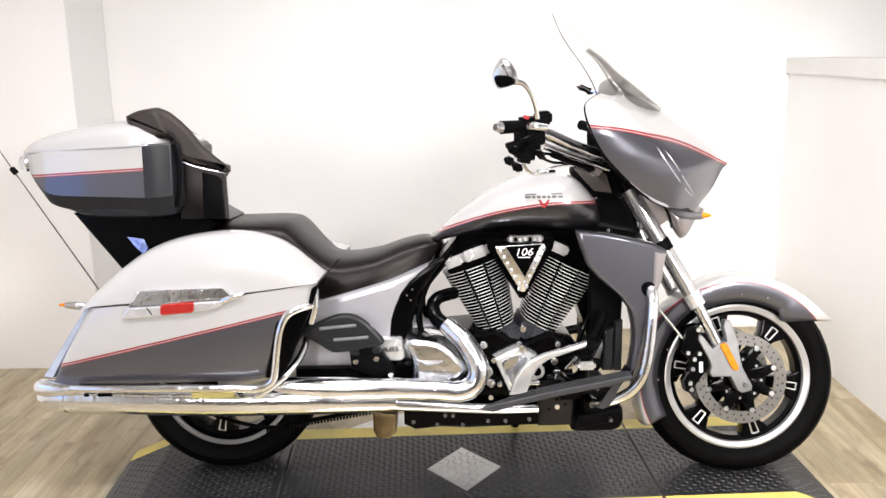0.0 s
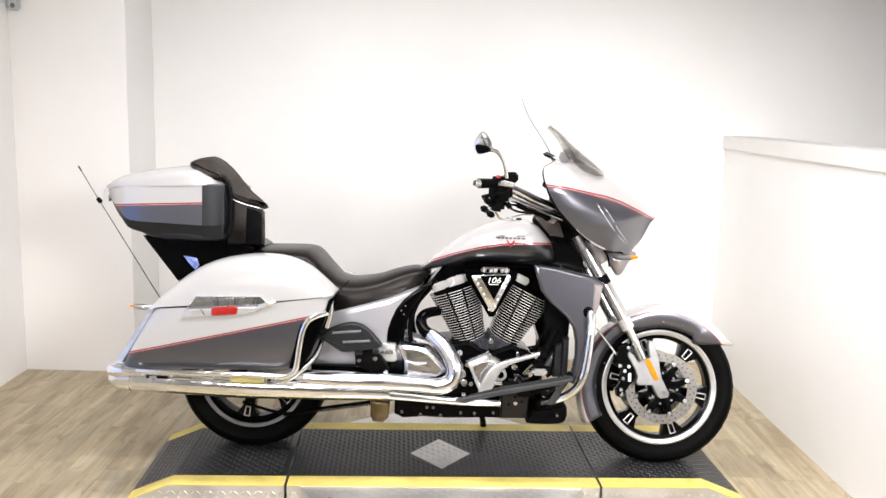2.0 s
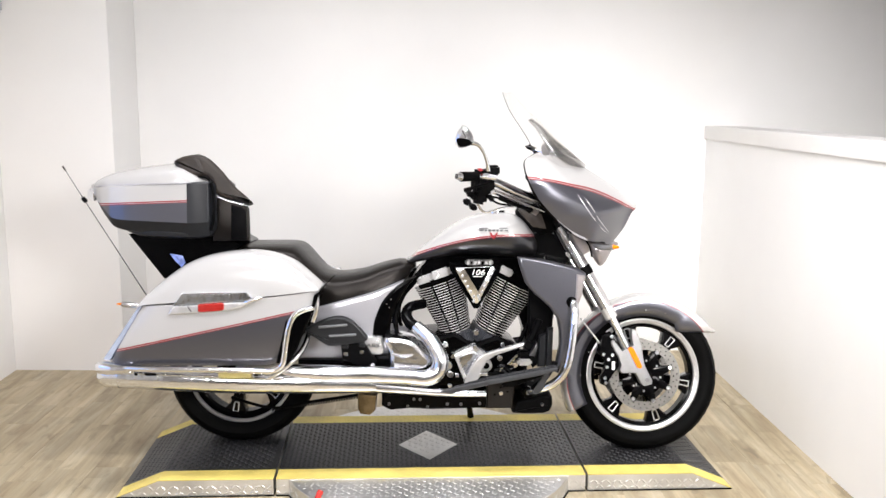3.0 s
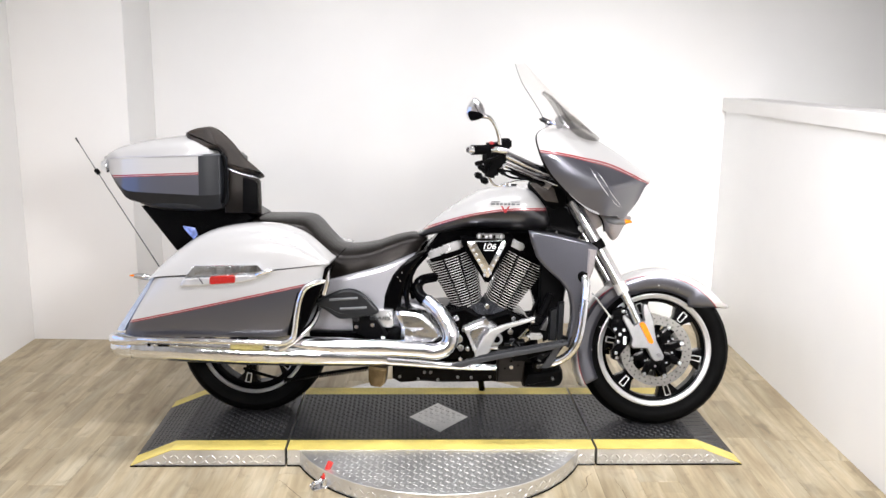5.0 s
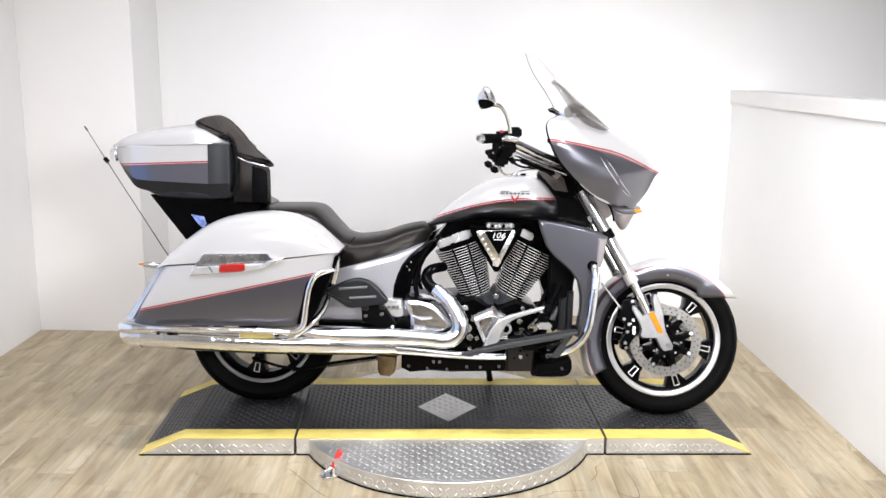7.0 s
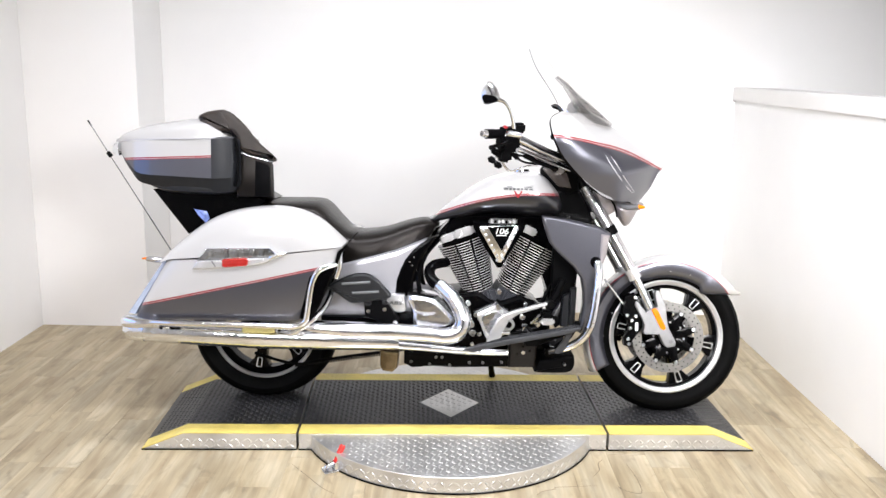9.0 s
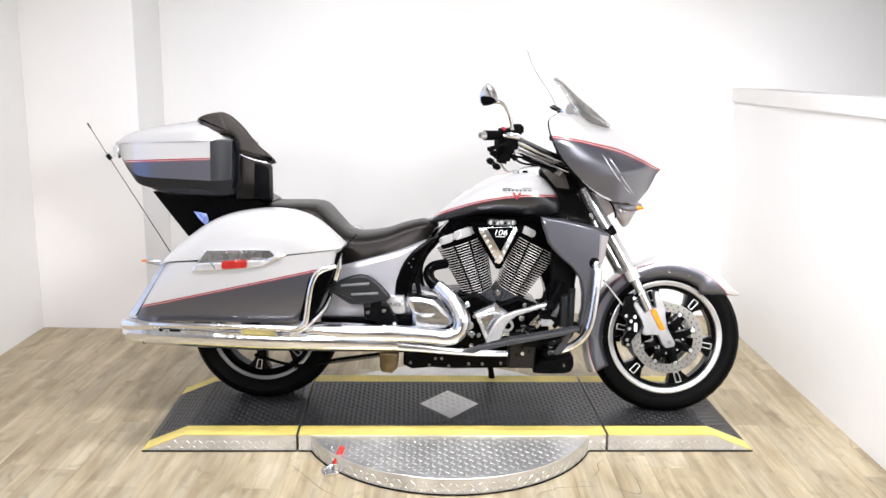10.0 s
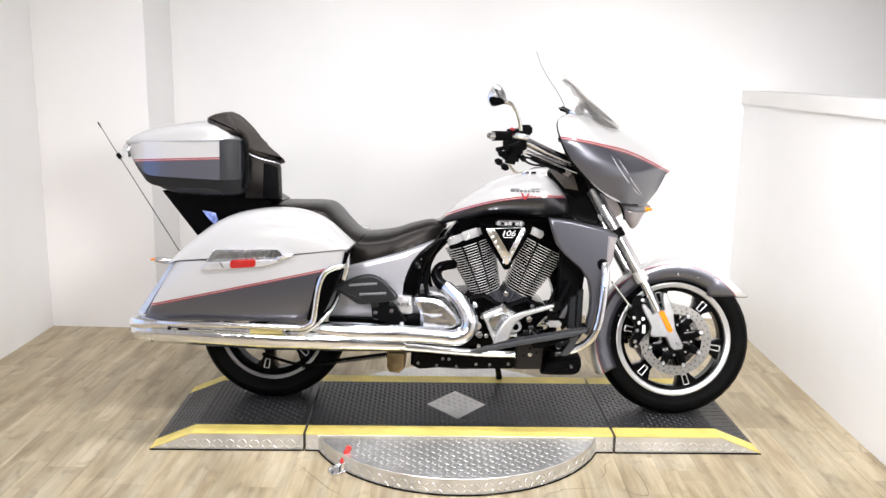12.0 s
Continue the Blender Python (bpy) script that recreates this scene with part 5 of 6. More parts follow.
part("linkage_rod", tube_bm([(0.274, -0.21, 0.369), (0.309, -0.21, 0.409)], 0.006, 10), m_chrome, case)
for x, z in ((0.274, 0.34), (0.247, 0.364)):
    part("hose_clip", box_bm((x - 0.012, -0.222, z - 0.007), (x + 0.012, -0.2, z + 0.007), 0.003), m_chrome, case)
part("pedal_plate", round_plate([(0.388, 0.462), (0.357, 0.408), (0.38, 0.404), (0.39, 0.44)], -0.22, -0.19, 0.002), m_disc, case, "grey steel plate")
part("starter", tube_bm([(0.22, -0.19, 0.335), (0.3, -0.2, 0.35)], 0.014, 12), m_black, case)
for pts in (((0.36, -0.12, 0.52), (0.33, -0.14, 0.46), (0.31, -0.14, 0.39)), ((0.39, -0.12, 0.62), (0.37, -0.14, 0.52), (0.36, -0.15, 0.40)), ((0.24, -0.2, 0.38), (0.28, -0.22, 0.34), (0.33, -0.2, 0.33))):
    part("oil_line", tube_bm(pts, 0.008, 8), m_black, case)
sump = part("frame_rail", plate_bm([(-0.235, 0.25), (0.2, 0.25), (0.2, 0.19), (0.08, 0.186), (-0.03, 0.182), (-0.12, 0.186), (-0.20, 0.178), (-0.235, 0.195)], [(0.008, -0.215), (0, -0.205), (0, 0.2), (0.006, 0.21)]), m_black, bike, "black lower frame rail")
for x, z in ((-0.205, 0.205), (-0.13, 0.196), (-0.05, 0.194), (0.03, 0.206), (0.085, 0.206), (0.16, 0.21), (-0.105, 0.225), (-0.08, 0.225)):
    part("rail_bolt", disc_bm(x, -0.222, -0.21, z, 0.0062, 10), m_disc, sump)
belly = part("belly_box", plate_bm([(0.19, 0.31), (0.298, 0.315), (0.298, 0.26), (0.29, 0.197), (0.186, 0.195)], [(0.006, -0.24), (0, -0.233), (0, 0.2), (0.006, 0.21)]), m_plate_brown, bike, "dark brown steel belly bracket")
for x, z in ((0.219, 0.252), (0.27, 0.265), (0.243, 0.282)):
    part("bracket_hole", disc_bm(x, -0.2415, -0.235, z, 0.0045, 10), m_black, belly)
part("bracket_bolt", disc_bm(0.244, -0.25, -0.236, 0.259, 0.0085, 12), m_chrome, belly)
part("lower_cowl", plate_bm([(0.314, 0.226), (0.368, 0.234), (0.44, 0.252), (0.455, 0.225), (0.45, 0.19), (0.42, 0.172), (0.32, 0.17), (0.292, 0.175), (0.303, 0.2)], [(0.012, -0.23), (0.004, -0.226), (0, -0.21), (0, 0.2), (0.01, 0.21)], 2), m_matt, belly, "rounded black lower cowl")
part("pivot_lug", tube_bm([(0.35, -0.2, 0.262), (0.35, -0.25, 0.262)], 0.02, 16), m_black, belly)
for x, z in ((0.35, 0.262), (0.368, 0.316), (0.41, 0.215), (0.40, 0.30)):
    part("box_bolt", disc_bm(x, -0.256, -0.228, z, 0.0055, 10), m_disc, belly)
part("stay", tube_bm([(0.31, -0.23, 0.30), (0.36, -0.25, 0.325), (0.42, -0.26, 0.35)], 0.011, 10), m_matt, belly)
part("radiator", plate_bm([(0.36, 0.70), (0.47, 0.70), (0.45, 0.40), (0.38, 0.34), (0.36, 0.40)], [(0.006, -0.15), (0, -0.145), (0, 0.145), (0.006, 0.15)]), m_matt, bike, "black oil cooler")
part("down_tube", tube_bm([(0.43, -0.07, 0.86), (0.41, -0.11, 0.6), (0.38, -0.12, 0.38)], 0.02, 12), m_black, bike)
part("neck", plate_bm([(0.33, 0.86), (0.40, 0.92), (0.47, 0.90), (0.53, 0.79), (0.46, 0.68), (0.33, 0.78)], [(0.01, -0.1), (0, -0.09), (0, 0.09), (0.01, 0.1)]), m_black, bike, "black frame neck")
part("jiffy_stand", tube_bm([(0.1, 0.14, 0.2), (0.14, 0.22, 0.07), (0.15, 0.27, -0.012)], [0.014, 0.013, 0.018], 10), m_black, bike, "black side stand")
for s in (-1, 1):
    # the board narrows to a point at its rear end
    bm = plate_bm([(0.0, 0.292), (0.02, 0.301), (0.08, 0.315), (0.14, 0.328), (0.20, 0.342), (0.40, 0.381), (0.45, 0.391), (0.452, 0.381), (0.40, 0.363), (0.20, 0.323), (0.14, 0.31), (0.08, 0.296), (0.04, 0.284)], [(0.003, 0.365 * s), (0, 0.362 * s), (0, 0.3 * s), (0.003, 0.297 * s)])
    for v in bm.verts:
        if abs(v.co.y) < 0.31 and v.co.x < 0.17:
            v.co.y += s * 0.055 * (0.17 - v.co.x) / 0.17
    fb = part("footboard", bm, m_board, bike, "long dark grey footboard")
    for k in range(4):
        y = 0.353 - 0.014 * k
        x = 0.175 - (y - 0.3) / 0.055 * 0.15
        part("tread_rib", tube_bm([(x, y * s, 0.2975 + 0.228 * x), (0.20, y * s, 0.3425), (0.40, y * s, 0.3815), (0.44, y * s, 0.39)], 0.002, 6), m_greyplastic, fb, "raised rubber rib")
    part("board_mount", box_bm((0.24, min(0.2 * s, 0.31 * s), 0.3), (0.3, max(0.2 * s, 0.31 * s), 0.335), 0.006), m_matt, fb)
    bar = part("crash_bar", tube_bm([(0.512, 0.262 * s, 0.638), (0.521, 0.29 * s, 0.622), (0.519, 0.31 * s, 0.56), (0.50, 0.32 * s, 0.41), (0.465, 0.315 * s, 0.335), (0.40, 0.29 * s, 0.29), (0.34, 0.22 * s, 0.26)], 0.0165, 16), m_chrome, bike, "curved chrome highway bar")
    part("bar_brace", tube_bm([(0.45, 0.3 * s, 0.40), (0.41, 0.29 * s, 0.33), (0.37, 0.27 * s, 0.29)], 0.012, 12), m_matt, bar)
    part("bar_plate", round_plate([(0.358, 0.279), (0.39, 0.33), (0.42, 0.374), (0.437, 0.38), (0.417, 0.33), (0.395, 0.285), (0.376, 0.274)], 0.318 * s, 0.308 * s, 0.002), m_board, bar, "grey bracket plate")
    part("bar_socket", tube_bm([(0.508, 0.255 * s, 0.64), (0.516, 0.281 * s, 0.632)], 0.022, 14), m_black, bar)
    low = part("leg_fairing", plate_bm([(0.297, 0.812), (0.396, 0.801), (0.528, 0.772), (0.57, 0.748), (0.562, 0.70), (0.548, 0.64), (0.532, 0.60), (0.52, 0.53), (0.505, 0.45), (0.485, 0.37), (0.468, 0.345), (0.455, 0.352), (0.466, 0.40), (0.475, 0.46), (0.474, 0.51), (0.462, 0.565), (0.428, 0.612), (0.367, 0.665), (0.33, 0.708), (0.312, 0.76)], [(0.012, 0.276 * s), (0.006, 0.274 * s), (0.002, 0.27 * s), (0, 0.262 * s), (0.0, 0.21 * s), (0.004, 0.2 * s)]), m_grey, bike, "grey metallic leg fairing")
    part("leg_vent", plate_bm([(0.53, 0.746), (0.564, 0.74), (0.552, 0.66), (0.541, 0.63), (0.527, 0.635)], [(0.006, 0.283 * s), (0, 0.279 * s), (0, 0.265 * s)]), m_headlight, low, "lighter vent door")

# exhaust on both sides
for s in (-1, 1):
    muf = part("muffler", tube_bm([(-1.29, 0.345 * s, 0.345), (-1.27, 0.345 * s, 0.344), (-1.10, 0.345 * s, 0.336), (-0.8, 0.345 * s, 0.325), (-0.5, 0.335 * s, 0.318), (-0.25, 0.32 * s, 0.308)], [0.042, 0.046, 0.047, 0.047, 0.042, 0.03], 24), m_chrome, bike, "long chrome muffler")
    part("muffler_tip", tube_bm([(-1.312, 0.345 * s, 0.353), (-1.30, 0.345 * s, 0.351), (-1.28, 0.345 * s, 0.347), (-1.23, 0.345 * s, 0.343)], [0.032, 0.041, 0.047, 0.0495], 24), m_chrome, muf, "chrome end cap")
    part("tip_bore", tube_bm([(-1.314, 0.345 * s, 0.353), (-1.30, 0.345 * s, 0.351)], 0.027, 20), m_black, muf)
    for x0, x1 in ((-1.165, -1.155), (-1.125, -1.085), (-0.712, -0.695)):
        part("slot", box_bm((x0, min(0.385 * s, 0.394 * s), 0.356), (x1, max(0.385 * s, 0.394 * s), 0.364), 0.001), m_black, muf)
    part("tag", box_bm((-0.845, min(0.385 * s, 0.402 * s), 0.35), (-0.72, max(0.385 * s, 0.402 * s), 0.376), 0.003), m_tag, muf, "cream label plate")
    part("header_pipe", tube_bm([(-0.3, 0.32 * s, 0.3), (-0.1, 0.31 * s, 0.285), (0.06, 0.30 * s, 0.272), (0.18, 0.29 * s, 0.268)], [0.02, 0.017, 0.014, 0.012], 14), m_chrome, bike, "straight chrome header pipe")
    if s < 0:
        hs = part("heat_shield", tube_bm([(-0.64, -0.34, 0.362), (-0.58, -0.34, 0.362), (-0.45, -0.338, 0.354), (-0.25, -0.332, 0.35), (-0.08, -0.325, 0.34)], [0.01, 0.03, 0.036, 0.034, 0.03], 18), m_chrome, bike, "chrome exhaust heat shield")
        part("bend", tube_bm([(-0.12, -0.325, 0.34), (-0.053, -0.325, 0.338), (-0.012, -0.32, 0.36), (0.0, -0.315, 0.404), (-0.018, -0.305, 0.45), (-0.05, -0.29, 0.491), (-0.098, -0.26, 0.528)], [0.03, 0.032, 0.033, 0.032, 0.031, 0.03, 0.027], 18), m_chrome, hs, "chrome pipe bend")
        part("port_elbow", tube_bm([(-0.085, -0.268, 0.518), (-0.125, -0.235, 0.542), (-0.138, -0.2, 0.572), (-0.12, -0.17, 0.595), (-0.07, -0.12, 0.60)], [0.024, 0.023, 0.022, 0.02, 0.02], 16), m_black, hs, "black exhaust port elbow")
        part("hose", tube_bm([(-0.1, -0.16, 0.70), (-0.165, -0.18, 0.62), (-0.185, -0.2, 0.54), (-0.165, -0.2, 0.485), (-0.1, -0.2, 0.47)], 0.007, 8), m_black, hs)
part("exhaust_bracket", plate_bm([(-0.325, 0.27), (-0.25, 0.262), (-0.255, 0.20), (-0.275, 0.182), (-0.315, 0.187), (-0.325, 0.21)], [(0.01, -0.31), (0.002, -0.305), (0, -0.29), (0, -0.22)]), m_brass, bike, "heat-tinted steel box under the exhaust")
belt = part("drive_belt", tube_bm([(-0.86, -0.13, 0.205), (-0.687, -0.13, 0.162), (-0.511, -0.13, 0.192), (-0.2, -0.13, 0.24)], 0.007, 6), m_rubber, bike, "toothed black drive belt")
for i in range(40):
    x = -0.69 + i * 0.0105
    z = 0.150 + (x + 0.687) * 0.163
    part("belt_tooth", box_bm((x, -0.143, z), (x + 0.0055, -0.117, z + 0.01)), m_rubber, belt)


# saddlebags
def saddlebag(s):
    low = smoothed([(-1.262, 0.402, 0), (-1.235, 0.393, 0), (-1.1, 0.392, 0), (-0.95, 0.392, 0), (-0.8, 0.394, 0), (-0.65, 0.398, 0), (-0.592, 0.42, 0)], 4)
    high = smoothed([(-1.132, 0.620, 0), (-1.09, 0.624, 0), (-0.97, 0.632, 0), (-0.82, 0.643, 0), (-0.697, 0.654, 0), (-0.55, 0.673, 0), (-0.464, 0.685, 0)], 4)
    rings = []
    for k, (a, b) in enumerate(zip(low, high)):
        u = 2 * k / (len(low) - 1) - 1
        outer = []
        for j in range(11):
            v = j / 10
            p = a.lerp(b, v)
            w = 0.409 - 0.012 * abs(u) ** 5 - 0.012 * u * u - 0.02 * (1 - v) ** 6 - 0.004 * v ** 8 - 0.006 * (1 - v) ** 2
            outer.append((p.x, s * w, p.y))
        rings.append([(a.x, s * 0.2, a.y), *outer, (b.x, s * 0.2, b.y)])
    bm = bmesh.new()
    skin(bm, rings)
    body = part("saddlebag", bm, m_bag, bike, "hard saddlebag, white above and grey below a red pinstripe", sharp=50)
    arc = [(-1.154, 0.612, 0.617), (-1.12, 0.624, 0.66), (-1.058, 0.63, 0.717), (-0.981, 0.636, 0.773), (-0.904, 0.642, 0.806), (-0.818, 0.648, 0.824), (-0.731, 0.655, 0.831), (-0.645, 0.663, 0.821), (-0.569, 0.672, 0.79), (-0.505, 0.68, 0.735), (-0.463, 0.686, 0.69)]
    bm = bmesh.new()
    rings = []
    for p in smoothed(arc, 3):
        ring = []
        f = max(0.0, (p.z - p.y) / 0.18)
        for j in range(15):
            t = math.pi * j / 14
            c, q = math.cos(t), math.sin(t)
            ring.append((p.x, s * (0.305 - 0.103 * math.copysign(abs(c) ** 0.62, c)), p.y + 0.003 + (p.z - p.y) * (1 if s < 0 else 0.4) * abs(q) ** 0.72))
        rings.append(ring)
    skin(bm, rings)
    lid = part("lid", bm, m_white, body, "domed white lid")
    em = part("emblem_plate", plate_bm([(-1.006, 0.63), (-0.973, 0.676), (-0.73, 0.682), (-0.706, 0.656), (-0.735, 0.648), (-0.80, 0.645), (-0.90, 0.636)], [(0.004, 0.42 * s), (0.001, 0.423 * s), (0, 0.419 * s), (0, 0.395 * s)]), m_chrome, body, "chrome latch plate with dark reflections")
    # lower half in lighter metal, for the bright reflection on that facet
    part("emblem_lower", plate_bm([(-1.028, 0.594), (-1.006, 0.628), (-0.90, 0.634), (-0.80, 0.643), (-0.735, 0.646), (-0.706, 0.654), (-0.741, 0.626), (-0.80, 0.611), (-0.9, 0.602)], [(0.006, 0.43 * s), (0.002, 0.428 * s), (0, 0.42 * s), (0, 0.395 * s)]), m_alu, body, "lower half of the latch plate, its bright reflection in lighter metal")
    part("emblem_groove", tube_bm([(-0.95, 0.43 * s, 0.628), (-0.942, 0.431 * s, 0.618), (-0.935, 0.43 * s, 0.607)], 0.0018, 6), m_matt, body)
    part("reflector", plate_bm([(-0.91, 0.611), (-0.909, 0.632), (-0.902, 0.637), (-0.82, 0.643), (-0.812, 0.637), (-0.813, 0.619), (-0.82, 0.613), (-0.902, 0.606)], [(0.003, 0.437 * s), (0, 0.434 * s), (0, 0.42 * s)]), m_red, body, "red side reflector")
    for x, w, h in ((-0.915, 0.012, 0.007), (-0.898, 0.006, 0.0075), (-0.884, 0.013, 0.0075), (-0.862, 0.011, 0.0085), (-0.843, 0.014, 0.0085), (-0.82, 0.012, 0.0085), (-0.8, 0.014, 0.008)):
        part("badge_bar", box_bm((x, min(0.42 * s, 0.4255 * s), 0.6665 - h / 2 + (x + 0.9) * 0.03), (x + w, max(0.42 * s, 0.4255 * s), 0.6665 + h / 2 + (x + 0.9) * 0.03)), m_tube, body, "unreadable pale raised lettering")
    part("latch", tube_bm([(-0.735, 0.425 * s, 0.643), (-0.70, 0.43 * s, 0.656), (-0.67, 0.427 * s, 0.664)], [0.006, 0.009, 0.005], 8), m_chrome, body)
    part("tail_strip", plate_bm([(-1.135, 0.617), (-1.262, 0.408), (-1.29, 0.412), (-1.148, 0.622)], [(0.002, 0.375 * s), (0, 0.37 * s), (0, 0.28 * s)]), m_tail, body, "bright tail strip with its blue-white highlight in the colour")
    part("front_cheek", plate_bm([(-0.626, 0.409), (-0.606, 0.491), (-0.592, 0.574), (-0.56, 0.597), (-0.494, 0.617), (-0.482, 0.67), (-0.462, 0.684), (-0.466, 0.66), (-0.508, 0.56), (-0.548, 0.46), (-0.585, 0.40)], [(0.004, 0.401 * s), (0, 0.398 * s), (0, 0.24 * s)]), m_black, body, "black inner cheek")
    rail = part("bag_rail", tube_bm([(-1.28, 0.385 * s, 0.383), (-1.1, 0.41 * s, 0.384), (-0.893, 0.412 * s, 0.384), (-0.70, 0.412 * s, 0.381), (-0.657, 0.412 * s, 0.379), (-0.624, 0.412 * s, 0.386), (-0.602, 0.412 * s, 0.403), (-0.593, 0.412 * s, 0.435), (-0.585, 0.412 * s, 0.494), (-0.574, 0.411 * s, 0.552), (-0.557, 0.408 * s, 0.59), (-0.532, 0.405 * s, 0.608), (-0.485, 0.39 * s, 0.622)], 0.0115, 14, 8), m_chrome, bike, "chrome saddlebag guard rail")
    part("rail_post", tube_bm([(-0.489, 0.38 * s, 0.567), (-0.476, 0.385 * s, 0.612), (-0.474, 0.385 * s, 0.667)], 0.0115, 12), m_chrome, rail)
    part("rail_stay", tube_bm([(-0.66, 0.38 * s, 0.35), (-0.639, 0.38 * s, 0.358), (-0.597, 0.375 * s, 0.387), (-0.562, 0.36 * s, 0.418), (-0.536, 0.33 * s, 0.448), (-0.52, 0.295 * s, 0.487), (-0.514, 0.27 * s, 0.53), (-0.496, 0.275 * s, 0.57)], 0.011, 12, 6), m_chrome, rail)
    part("rail_end", loft_bm([(-1.30, 0.358, 0.405, 0.026, 0.375 * s), (-1.26, 0.355, 0.403, 0.03, 0.38 * s), (-1.19, 0.365, 0.395, 0.02, 0.39 * s)], 2.6, 18), m_chrome, rail)
    sig = part("rear_signal", tube_bm([(-1.16, 0.3 * s, 0.606), (-1.2, 0.31 * s, 0.612), (-1.235, 0.315 * s, 0.616)], [0.008, 0.012, 0.009], 12), m_tube, bike, "chrome rear turn signal")
    part("signal_lens", loft_bm([(-1.238, 0.612, 0.622, 0.006, 0.316 * s), (-1.234, 0.611, 0.623, 0.007, 0.315 * s)], 2, 12, 2), m_amber, sig)


saddlebag(-1)
saddlebag(1)

# trunk with backrest
def trunk_body(stations, more, far=1.0):
    """Upright sides with a chamfer towards the bottom: stations of (x, bottom, top) and (chamfer, half width)."""
    stations = smoothed(stations, 3)
    more = smoothed([(c, w, 0) for c, w in more], 3)
    rings = []
    for p, q in zip(stations, more):
        x, lo, hi, mid, w = p.x, p.y, p.z, p.y + q.x, q.y
        half = [(w - 0.006, hi), (w, hi - 0.006), (w, mid + 0.004), (w - 0.003, mid - 0.003), (w - q.x * 0.55, lo + 0.004), (w - q.x * 0.6 - 0.004, lo)]
        rings.append([(x, -y, z) for y, z in half] + [(x, y * far, z) for y, z in reversed(half)])
    bm = bmesh.new()
    skin(bm, rings)
    bmesh.ops.recalc_face_normals(bm, faces=bm.faces)
    # faces that point down take the darker second material
    for f in bm.faces:
        f.material_index = 1 if f.normal.z < -0.2 else 0
    return bm


trunk = part("trunk", trunk_body([(-1.385, 1.035, 1.065), (-1.352, 0.998, 1.068), (-1.31, 0.94, 1.071), (-1.27, 0.905, 1.074), (-1.15, 0.882, 1.079), (-1.05, 0.872, 1.083), (-0.992, 0.87, 1.087)],
                                 [(0.004, 0.17), (0.01, 0.226), (0.025, 0.252), (0.034, 0.262), (0.05, 0.267), (0.056, 0.268), (0.056, 0.268)]), (m_trunk, m_greyplastic), bike, "white and grey hard trunk with red pinstripe", sharp=20)
part("trunk_belly", loft_bm([(-1.30, 0.925, 0.965, 0.2), (-1.2, 0.872, 0.93, 0.24), (-1.0, 0.862, 0.92, 0.245), (-0.92, 0.87, 0.92, 0.2)], 5, 24), m_greyplastic, trunk)
part("trunk_lid", loft_bm([(-1.39, 1.052, 1.082, 0.172), (-1.35, 1.034, 1.108, 0.225), (-1.28, 1.019, 1.133, 0.25), (-1.14, 1.008, 1.158, 0.263), (-1.04, 1.011, 1.165, 0.263), (-0.99, 1.041, 1.14, 0.255), (-0.955, 1.068, 1.115, 0.238), (-0.935, 1.083, 1.1, 0.2)], 3.4, 40, 4, None, 0.85), m_white, trunk, "white domed trunk lid")
part("lid_trim", loft_bm([(-1.386, 1.063, 1.069, 0.174), (-1.35, 1.066, 1.072, 0.232), (-1.28, 1.07, 1.076, 0.256), (-1.14, 1.076, 1.082, 0.269), (-1.0, 1.082, 1.088, 0.271), (-0.965, 1.084, 1.09, 0.262)], 6, 36, 3, None, 0.9), m_silver, trunk, "grey lid seam trim")
part("trunk_corner", trunk_body([(-0.9918, 0.868, 1.088), (-0.955, 0.87, 1.09), (-0.915, 0.876, 1.092), (-0.905, 0.89, 1.088), (-0.89, 0.905, 1.08)],
                                [(0.057, 0.27), (0.057, 0.269), (0.055, 0.262), (0.05, 0.25), (0.04, 0.225)], 0.5), (m_slateplastic, m_greyplastic), trunk, "dark slate trunk corner", sharp=14)
part("corner_edge", tube_bm([(-0.9, -0.258, 1.088), (-0.892, -0.25, 1.03), (-0.893, -0.25, 0.96), (-0.905, -0.246, 0.9)], 0.006, 8), m_matt, trunk)


def winged(outline, rings, n):
    """An outline in x and z carried across y: rings of (inset, y, shift in x, shift in z), so that the middle lies behind the near wing."""
    pts = [(p.x, p.y) for p in smoothed([(x, z, 0) for x, z in outline], n, True)] if n else outline
    bm = bmesh.new()
    skin(bm, [[(x + dx, y, z + dz) for x, z in (inset2(pts, d) if d else pts)] for d, y, dx, dz in rings])
    return bm


WING = [(0.016, -0.222, 0, 0), (0.005, -0.219, 0, 0), (0, -0.208, 0, 0), (0, -0.175, -0.006, -0.003), (0.002, -0.11, -0.045, -0.016), (0.002, -0.03, -0.075, -0.026), (0.002, 0.08, -0.095, -0.034), (0.012, 0.15, -0.085, -0.03), (0.03, 0.16, -0.085, -0.03)]
part("backrest", winged([(-1.056, 1.165), (-1.049, 1.175), (-1.019, 1.189), (-0.966, 1.198), (-0.945, 1.194), (-0.914, 1.178), (-0.865, 1.131), (-0.826, 1.08), (-0.785, 1.044), (-0.752, 1.014), (-0.751, 1.003), (-0.786, 1.014), (-0.854, 1.026), (-0.898, 1.048), (-0.903, 1.075), (-0.926, 1.112), (-1.019, 1.108), (-1.04, 1.13)], WING, 2), m_litvinyl, trunk, "dark brown-black vinyl passenger backrest, lightened as if lit")
part("backrest_end", plate_bm([(-1.05, 1.167), (-1.046, 1.175), (-1.017, 1.186), (-0.968, 1.192), (-0.949, 1.172), (-0.928, 1.127), (-0.937, 1.114), (-1.017, 1.112), (-1.034, 1.13)], [(0.014, -0.2285), (0.005, -0.2255), (0, -0.219), (0, -0.205)], 2), m_litvinyl, trunk, "padded backrest end panel")
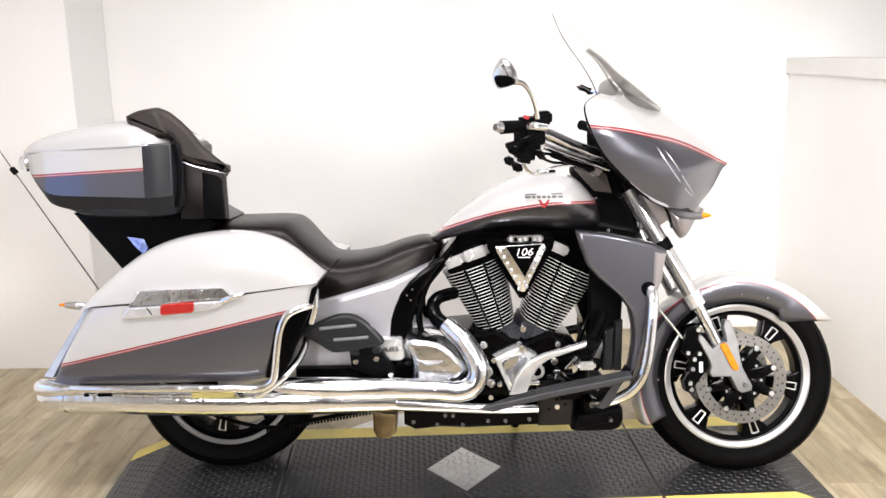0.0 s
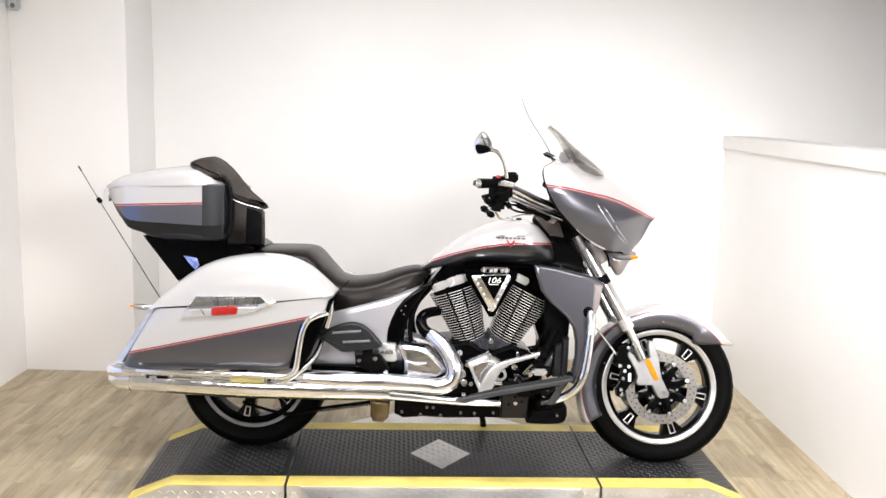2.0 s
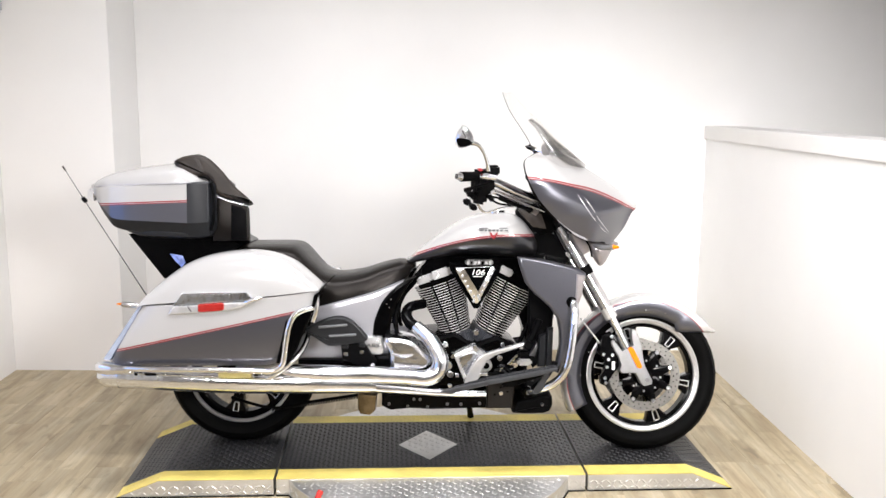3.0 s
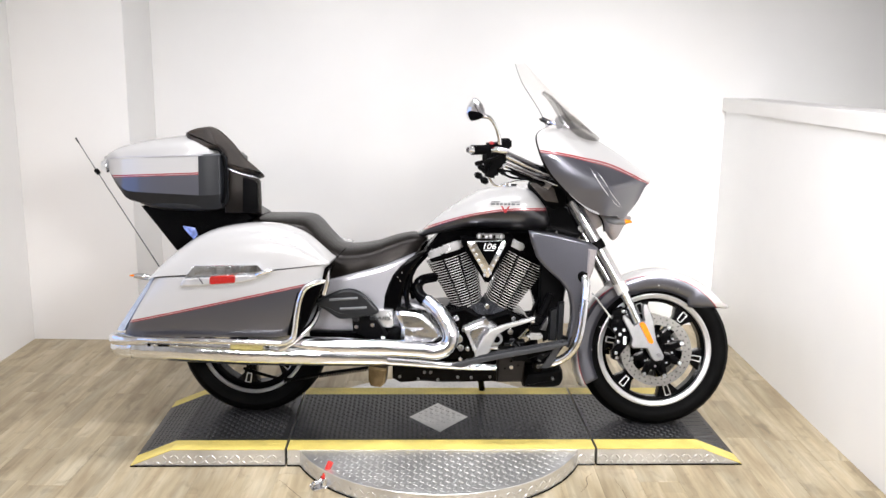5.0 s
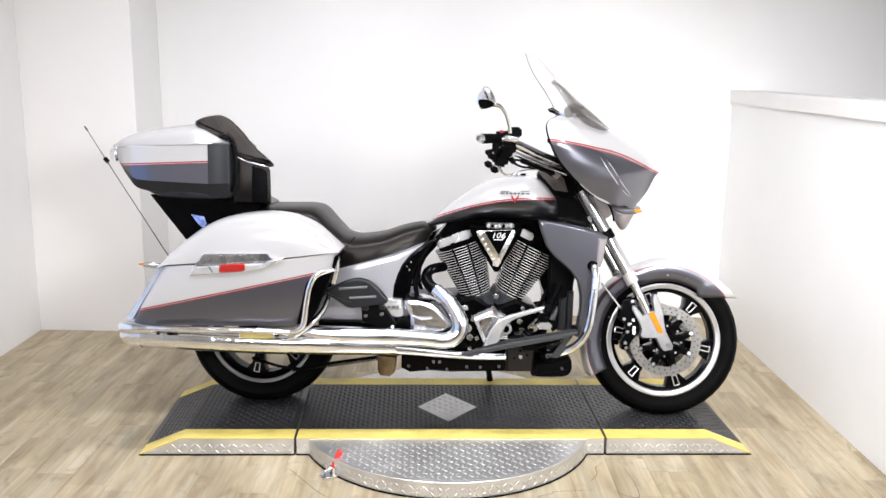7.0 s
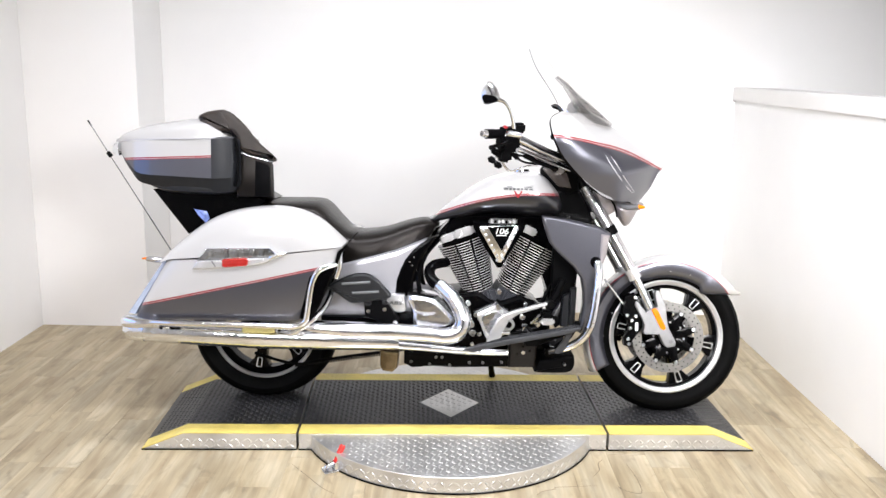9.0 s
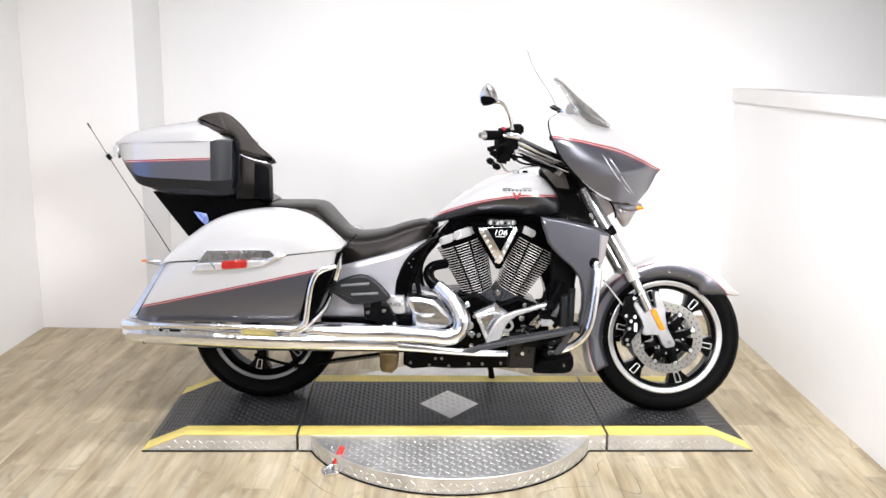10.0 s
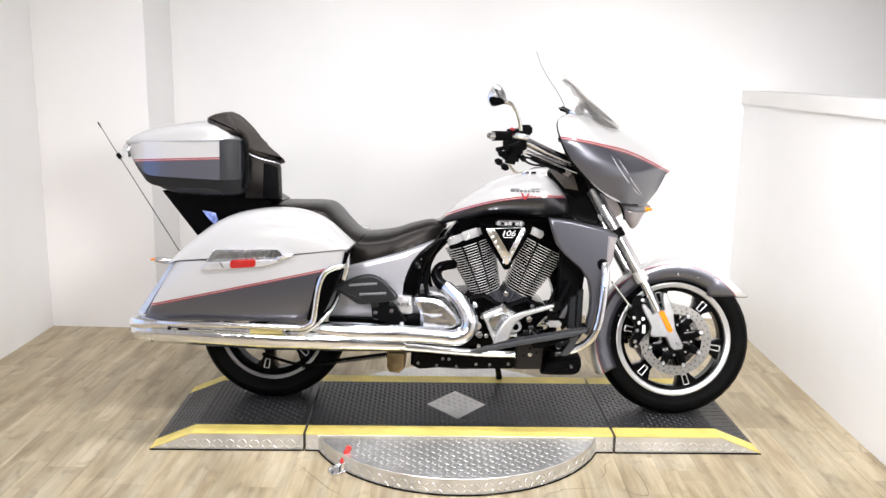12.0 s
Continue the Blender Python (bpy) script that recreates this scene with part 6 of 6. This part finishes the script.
part("backrest_fold", tube_bm([(-1.018, -0.222, 1.108), (-0.935, -0.224, 1.108), (-0.912, -0.222, 1.086), (-0.9, -0.22, 1.055)], 0.0035, 8), m_matt, trunk)
BASE = [(0.01, -0.206, 0, 0), (0.003, -0.203, 0, 0), (0, -0.196, 0, 0), (0, -0.17, -0.004, 0), (0, -0.1, -0.03, -0.015), (0, 0.02, -0.066, -0.02), (0.01, 0.16, -0.1, -0.02)]
part("backrest_base", winged([(-0.91, 1.045), (-0.85, 1.018), (-0.775, 0.998), (-0.766, 0.985), (-0.762, 0.855), (-0.91, 0.855)], BASE, 0), m_leather, trunk, "black padded backrest base")
part("backrest_trim", tube_bm([(-0.893, -0.207, 1.034), (-0.85, -0.207, 1.017), (-0.79, -0.205, 1.003), (-0.766, -0.2, 0.998)], 0.0035, 8), m_tube, trunk)
part("speaker_grille", plate_bm([(-0.836, 0.858), (-0.833, 1.002), (-0.79, 0.991), (-0.775, 0.978), (-0.771, 0.86)], [(0.006, -0.213), (0, -0.21), (0, -0.195)]), m_matt, trunk, "black speaker grille")
for s in (-1, 1):
    part("tail_bulb", loft_bm([(-1.40, 1.01, 1.062, 0.014, 0.16 * s), (-1.385, 1.008, 1.066, 0.02, 0.17 * s)], 2, 12, 2), m_chrome, trunk)
rack = part("trunk_rack", plate_bm([(-1.258, 0.878), (-1.2, 0.885), (-0.86, 0.875), (-0.80, 0.84), (-0.86, 0.79), (-0.93, 0.77), (-1.02, 0.765), (-1.09, 0.70), (-1.118, 0.70)], [(0.006, -0.165), (0, -0.16), (0, 0.16), (0.006, 0.165)]), m_black, bike, "glossy black trunk rack")
# blue reflection on the rack, put in as a coloured plate
part("reflection_patch", plate_bm([(-1.092, 0.801), (-1.04, 0.793), (-1.029, 0.764), (-1.045, 0.746), (-1.071, 0.772)], [(0.001, -0.1685), (0, -0.168), (0, -0.164)]), m_bluereflection, rack, "pale blue patch painted as a reflection on the rack")
part("rear_fender", loft_bm([(-1.13, 0.45, 0.70, 0.12), (-1.0, 0.5, 0.78, 0.13), (-0.8, 0.6, 0.80, 0.13), (-0.55, 0.55, 0.76, 0.13)], 3.2), m_black, bike, "black rear mudguard")
whip = part("antenna", tube_bm([(-1.17, -0.2, 0.625), (-1.414, -0.2, 1.012), (-1.494, -0.2, 1.142)], [0.0022, 0.0017, 0.0012], 8), m_slate, bike, "thin dark whip antenna")
part("antenna_tip", tube_bm([(-1.485, -0.2, 1.127), (-1.497, -0.2, 1.146)], 0.003, 8), m_matt, whip)
part("antenna_clip", tube_bm([(-1.408, -0.2, 1.006), (-1.421, -0.2, 1.022)], 0.009, 10), m_matt, whip)

# ---- torn lines in the floor covering ----
for path in (((0.256, -0.732), (0.284, -0.702), (0.326, -0.686), (0.338, -0.671), (0.48, -0.654)), ((0.479, -0.587), (0.511, -0.532), (0.517, -0.476), (0.547, -0.436)), ((0.556, -0.649), (0.572, -0.684), (0.631, -0.703), (0.637, -0.585), (0.623, -0.475)), ((-0.64, -0.522), (-0.568, -0.618), (-0.499, -0.708), (-0.447, -0.751))):
    bm = tube_bm([(x, y, 0.0) for x, y in path], [0.0006, 0.0016, 0.002, 0.0014, 0.0006], 6, 4)
    bmesh.ops.scale(bm, vec=(1, 1, 0.35), verts=bm.verts)
    part("tear", bm, m_tear, floor, "thin torn line in the vinyl")

# ---- floor planks ----
W, L = 0.152, 0.91
random.seed(4)
plank_mesh = {}
for i in range(int((RIGHT - LEFT) / W) + 1):
    x0 = LEFT + i * W
    x1 = min(x0 + W, RIGHT) - 0.0005
    y = FRONT - random.random() * L
    while y < BACK:
        a, b = max(y, FRONT), min(y + L, BACK) - 0.0005
        y += L
        if b - a < 0.03 or x1 - x0 < 0.02:
            continue
        key = (round(x1 - x0, 3), round(b - a, 3))
        if key not in plank_mesh:
            w, l = (x1 - x0) / 2, (b - a) / 2
            bm = bmesh.new()
            skin(bm, [[(-w + d, -l + d, z), (w - d, -l + d, z), (w - d, l - d, z), (-w + d, l - d, z)] for d, z in ((0, -0.0055), (0, -0.0004), (0.0005, 0.0))])
            me = bpy.data.meshes.new("plank")
            bmesh.ops.recalc_face_normals(bm, faces=bm.faces)
            bm.to_mesh(me)
            bm.free()
            me.materials.append(m_wood)
            plank_mesh[key] = me
        ob = new("plank", plank_mesh[key])
        ob.parent = floor
        ob.location = ((x0 + x1) / 2, (a + b) / 2, 0)
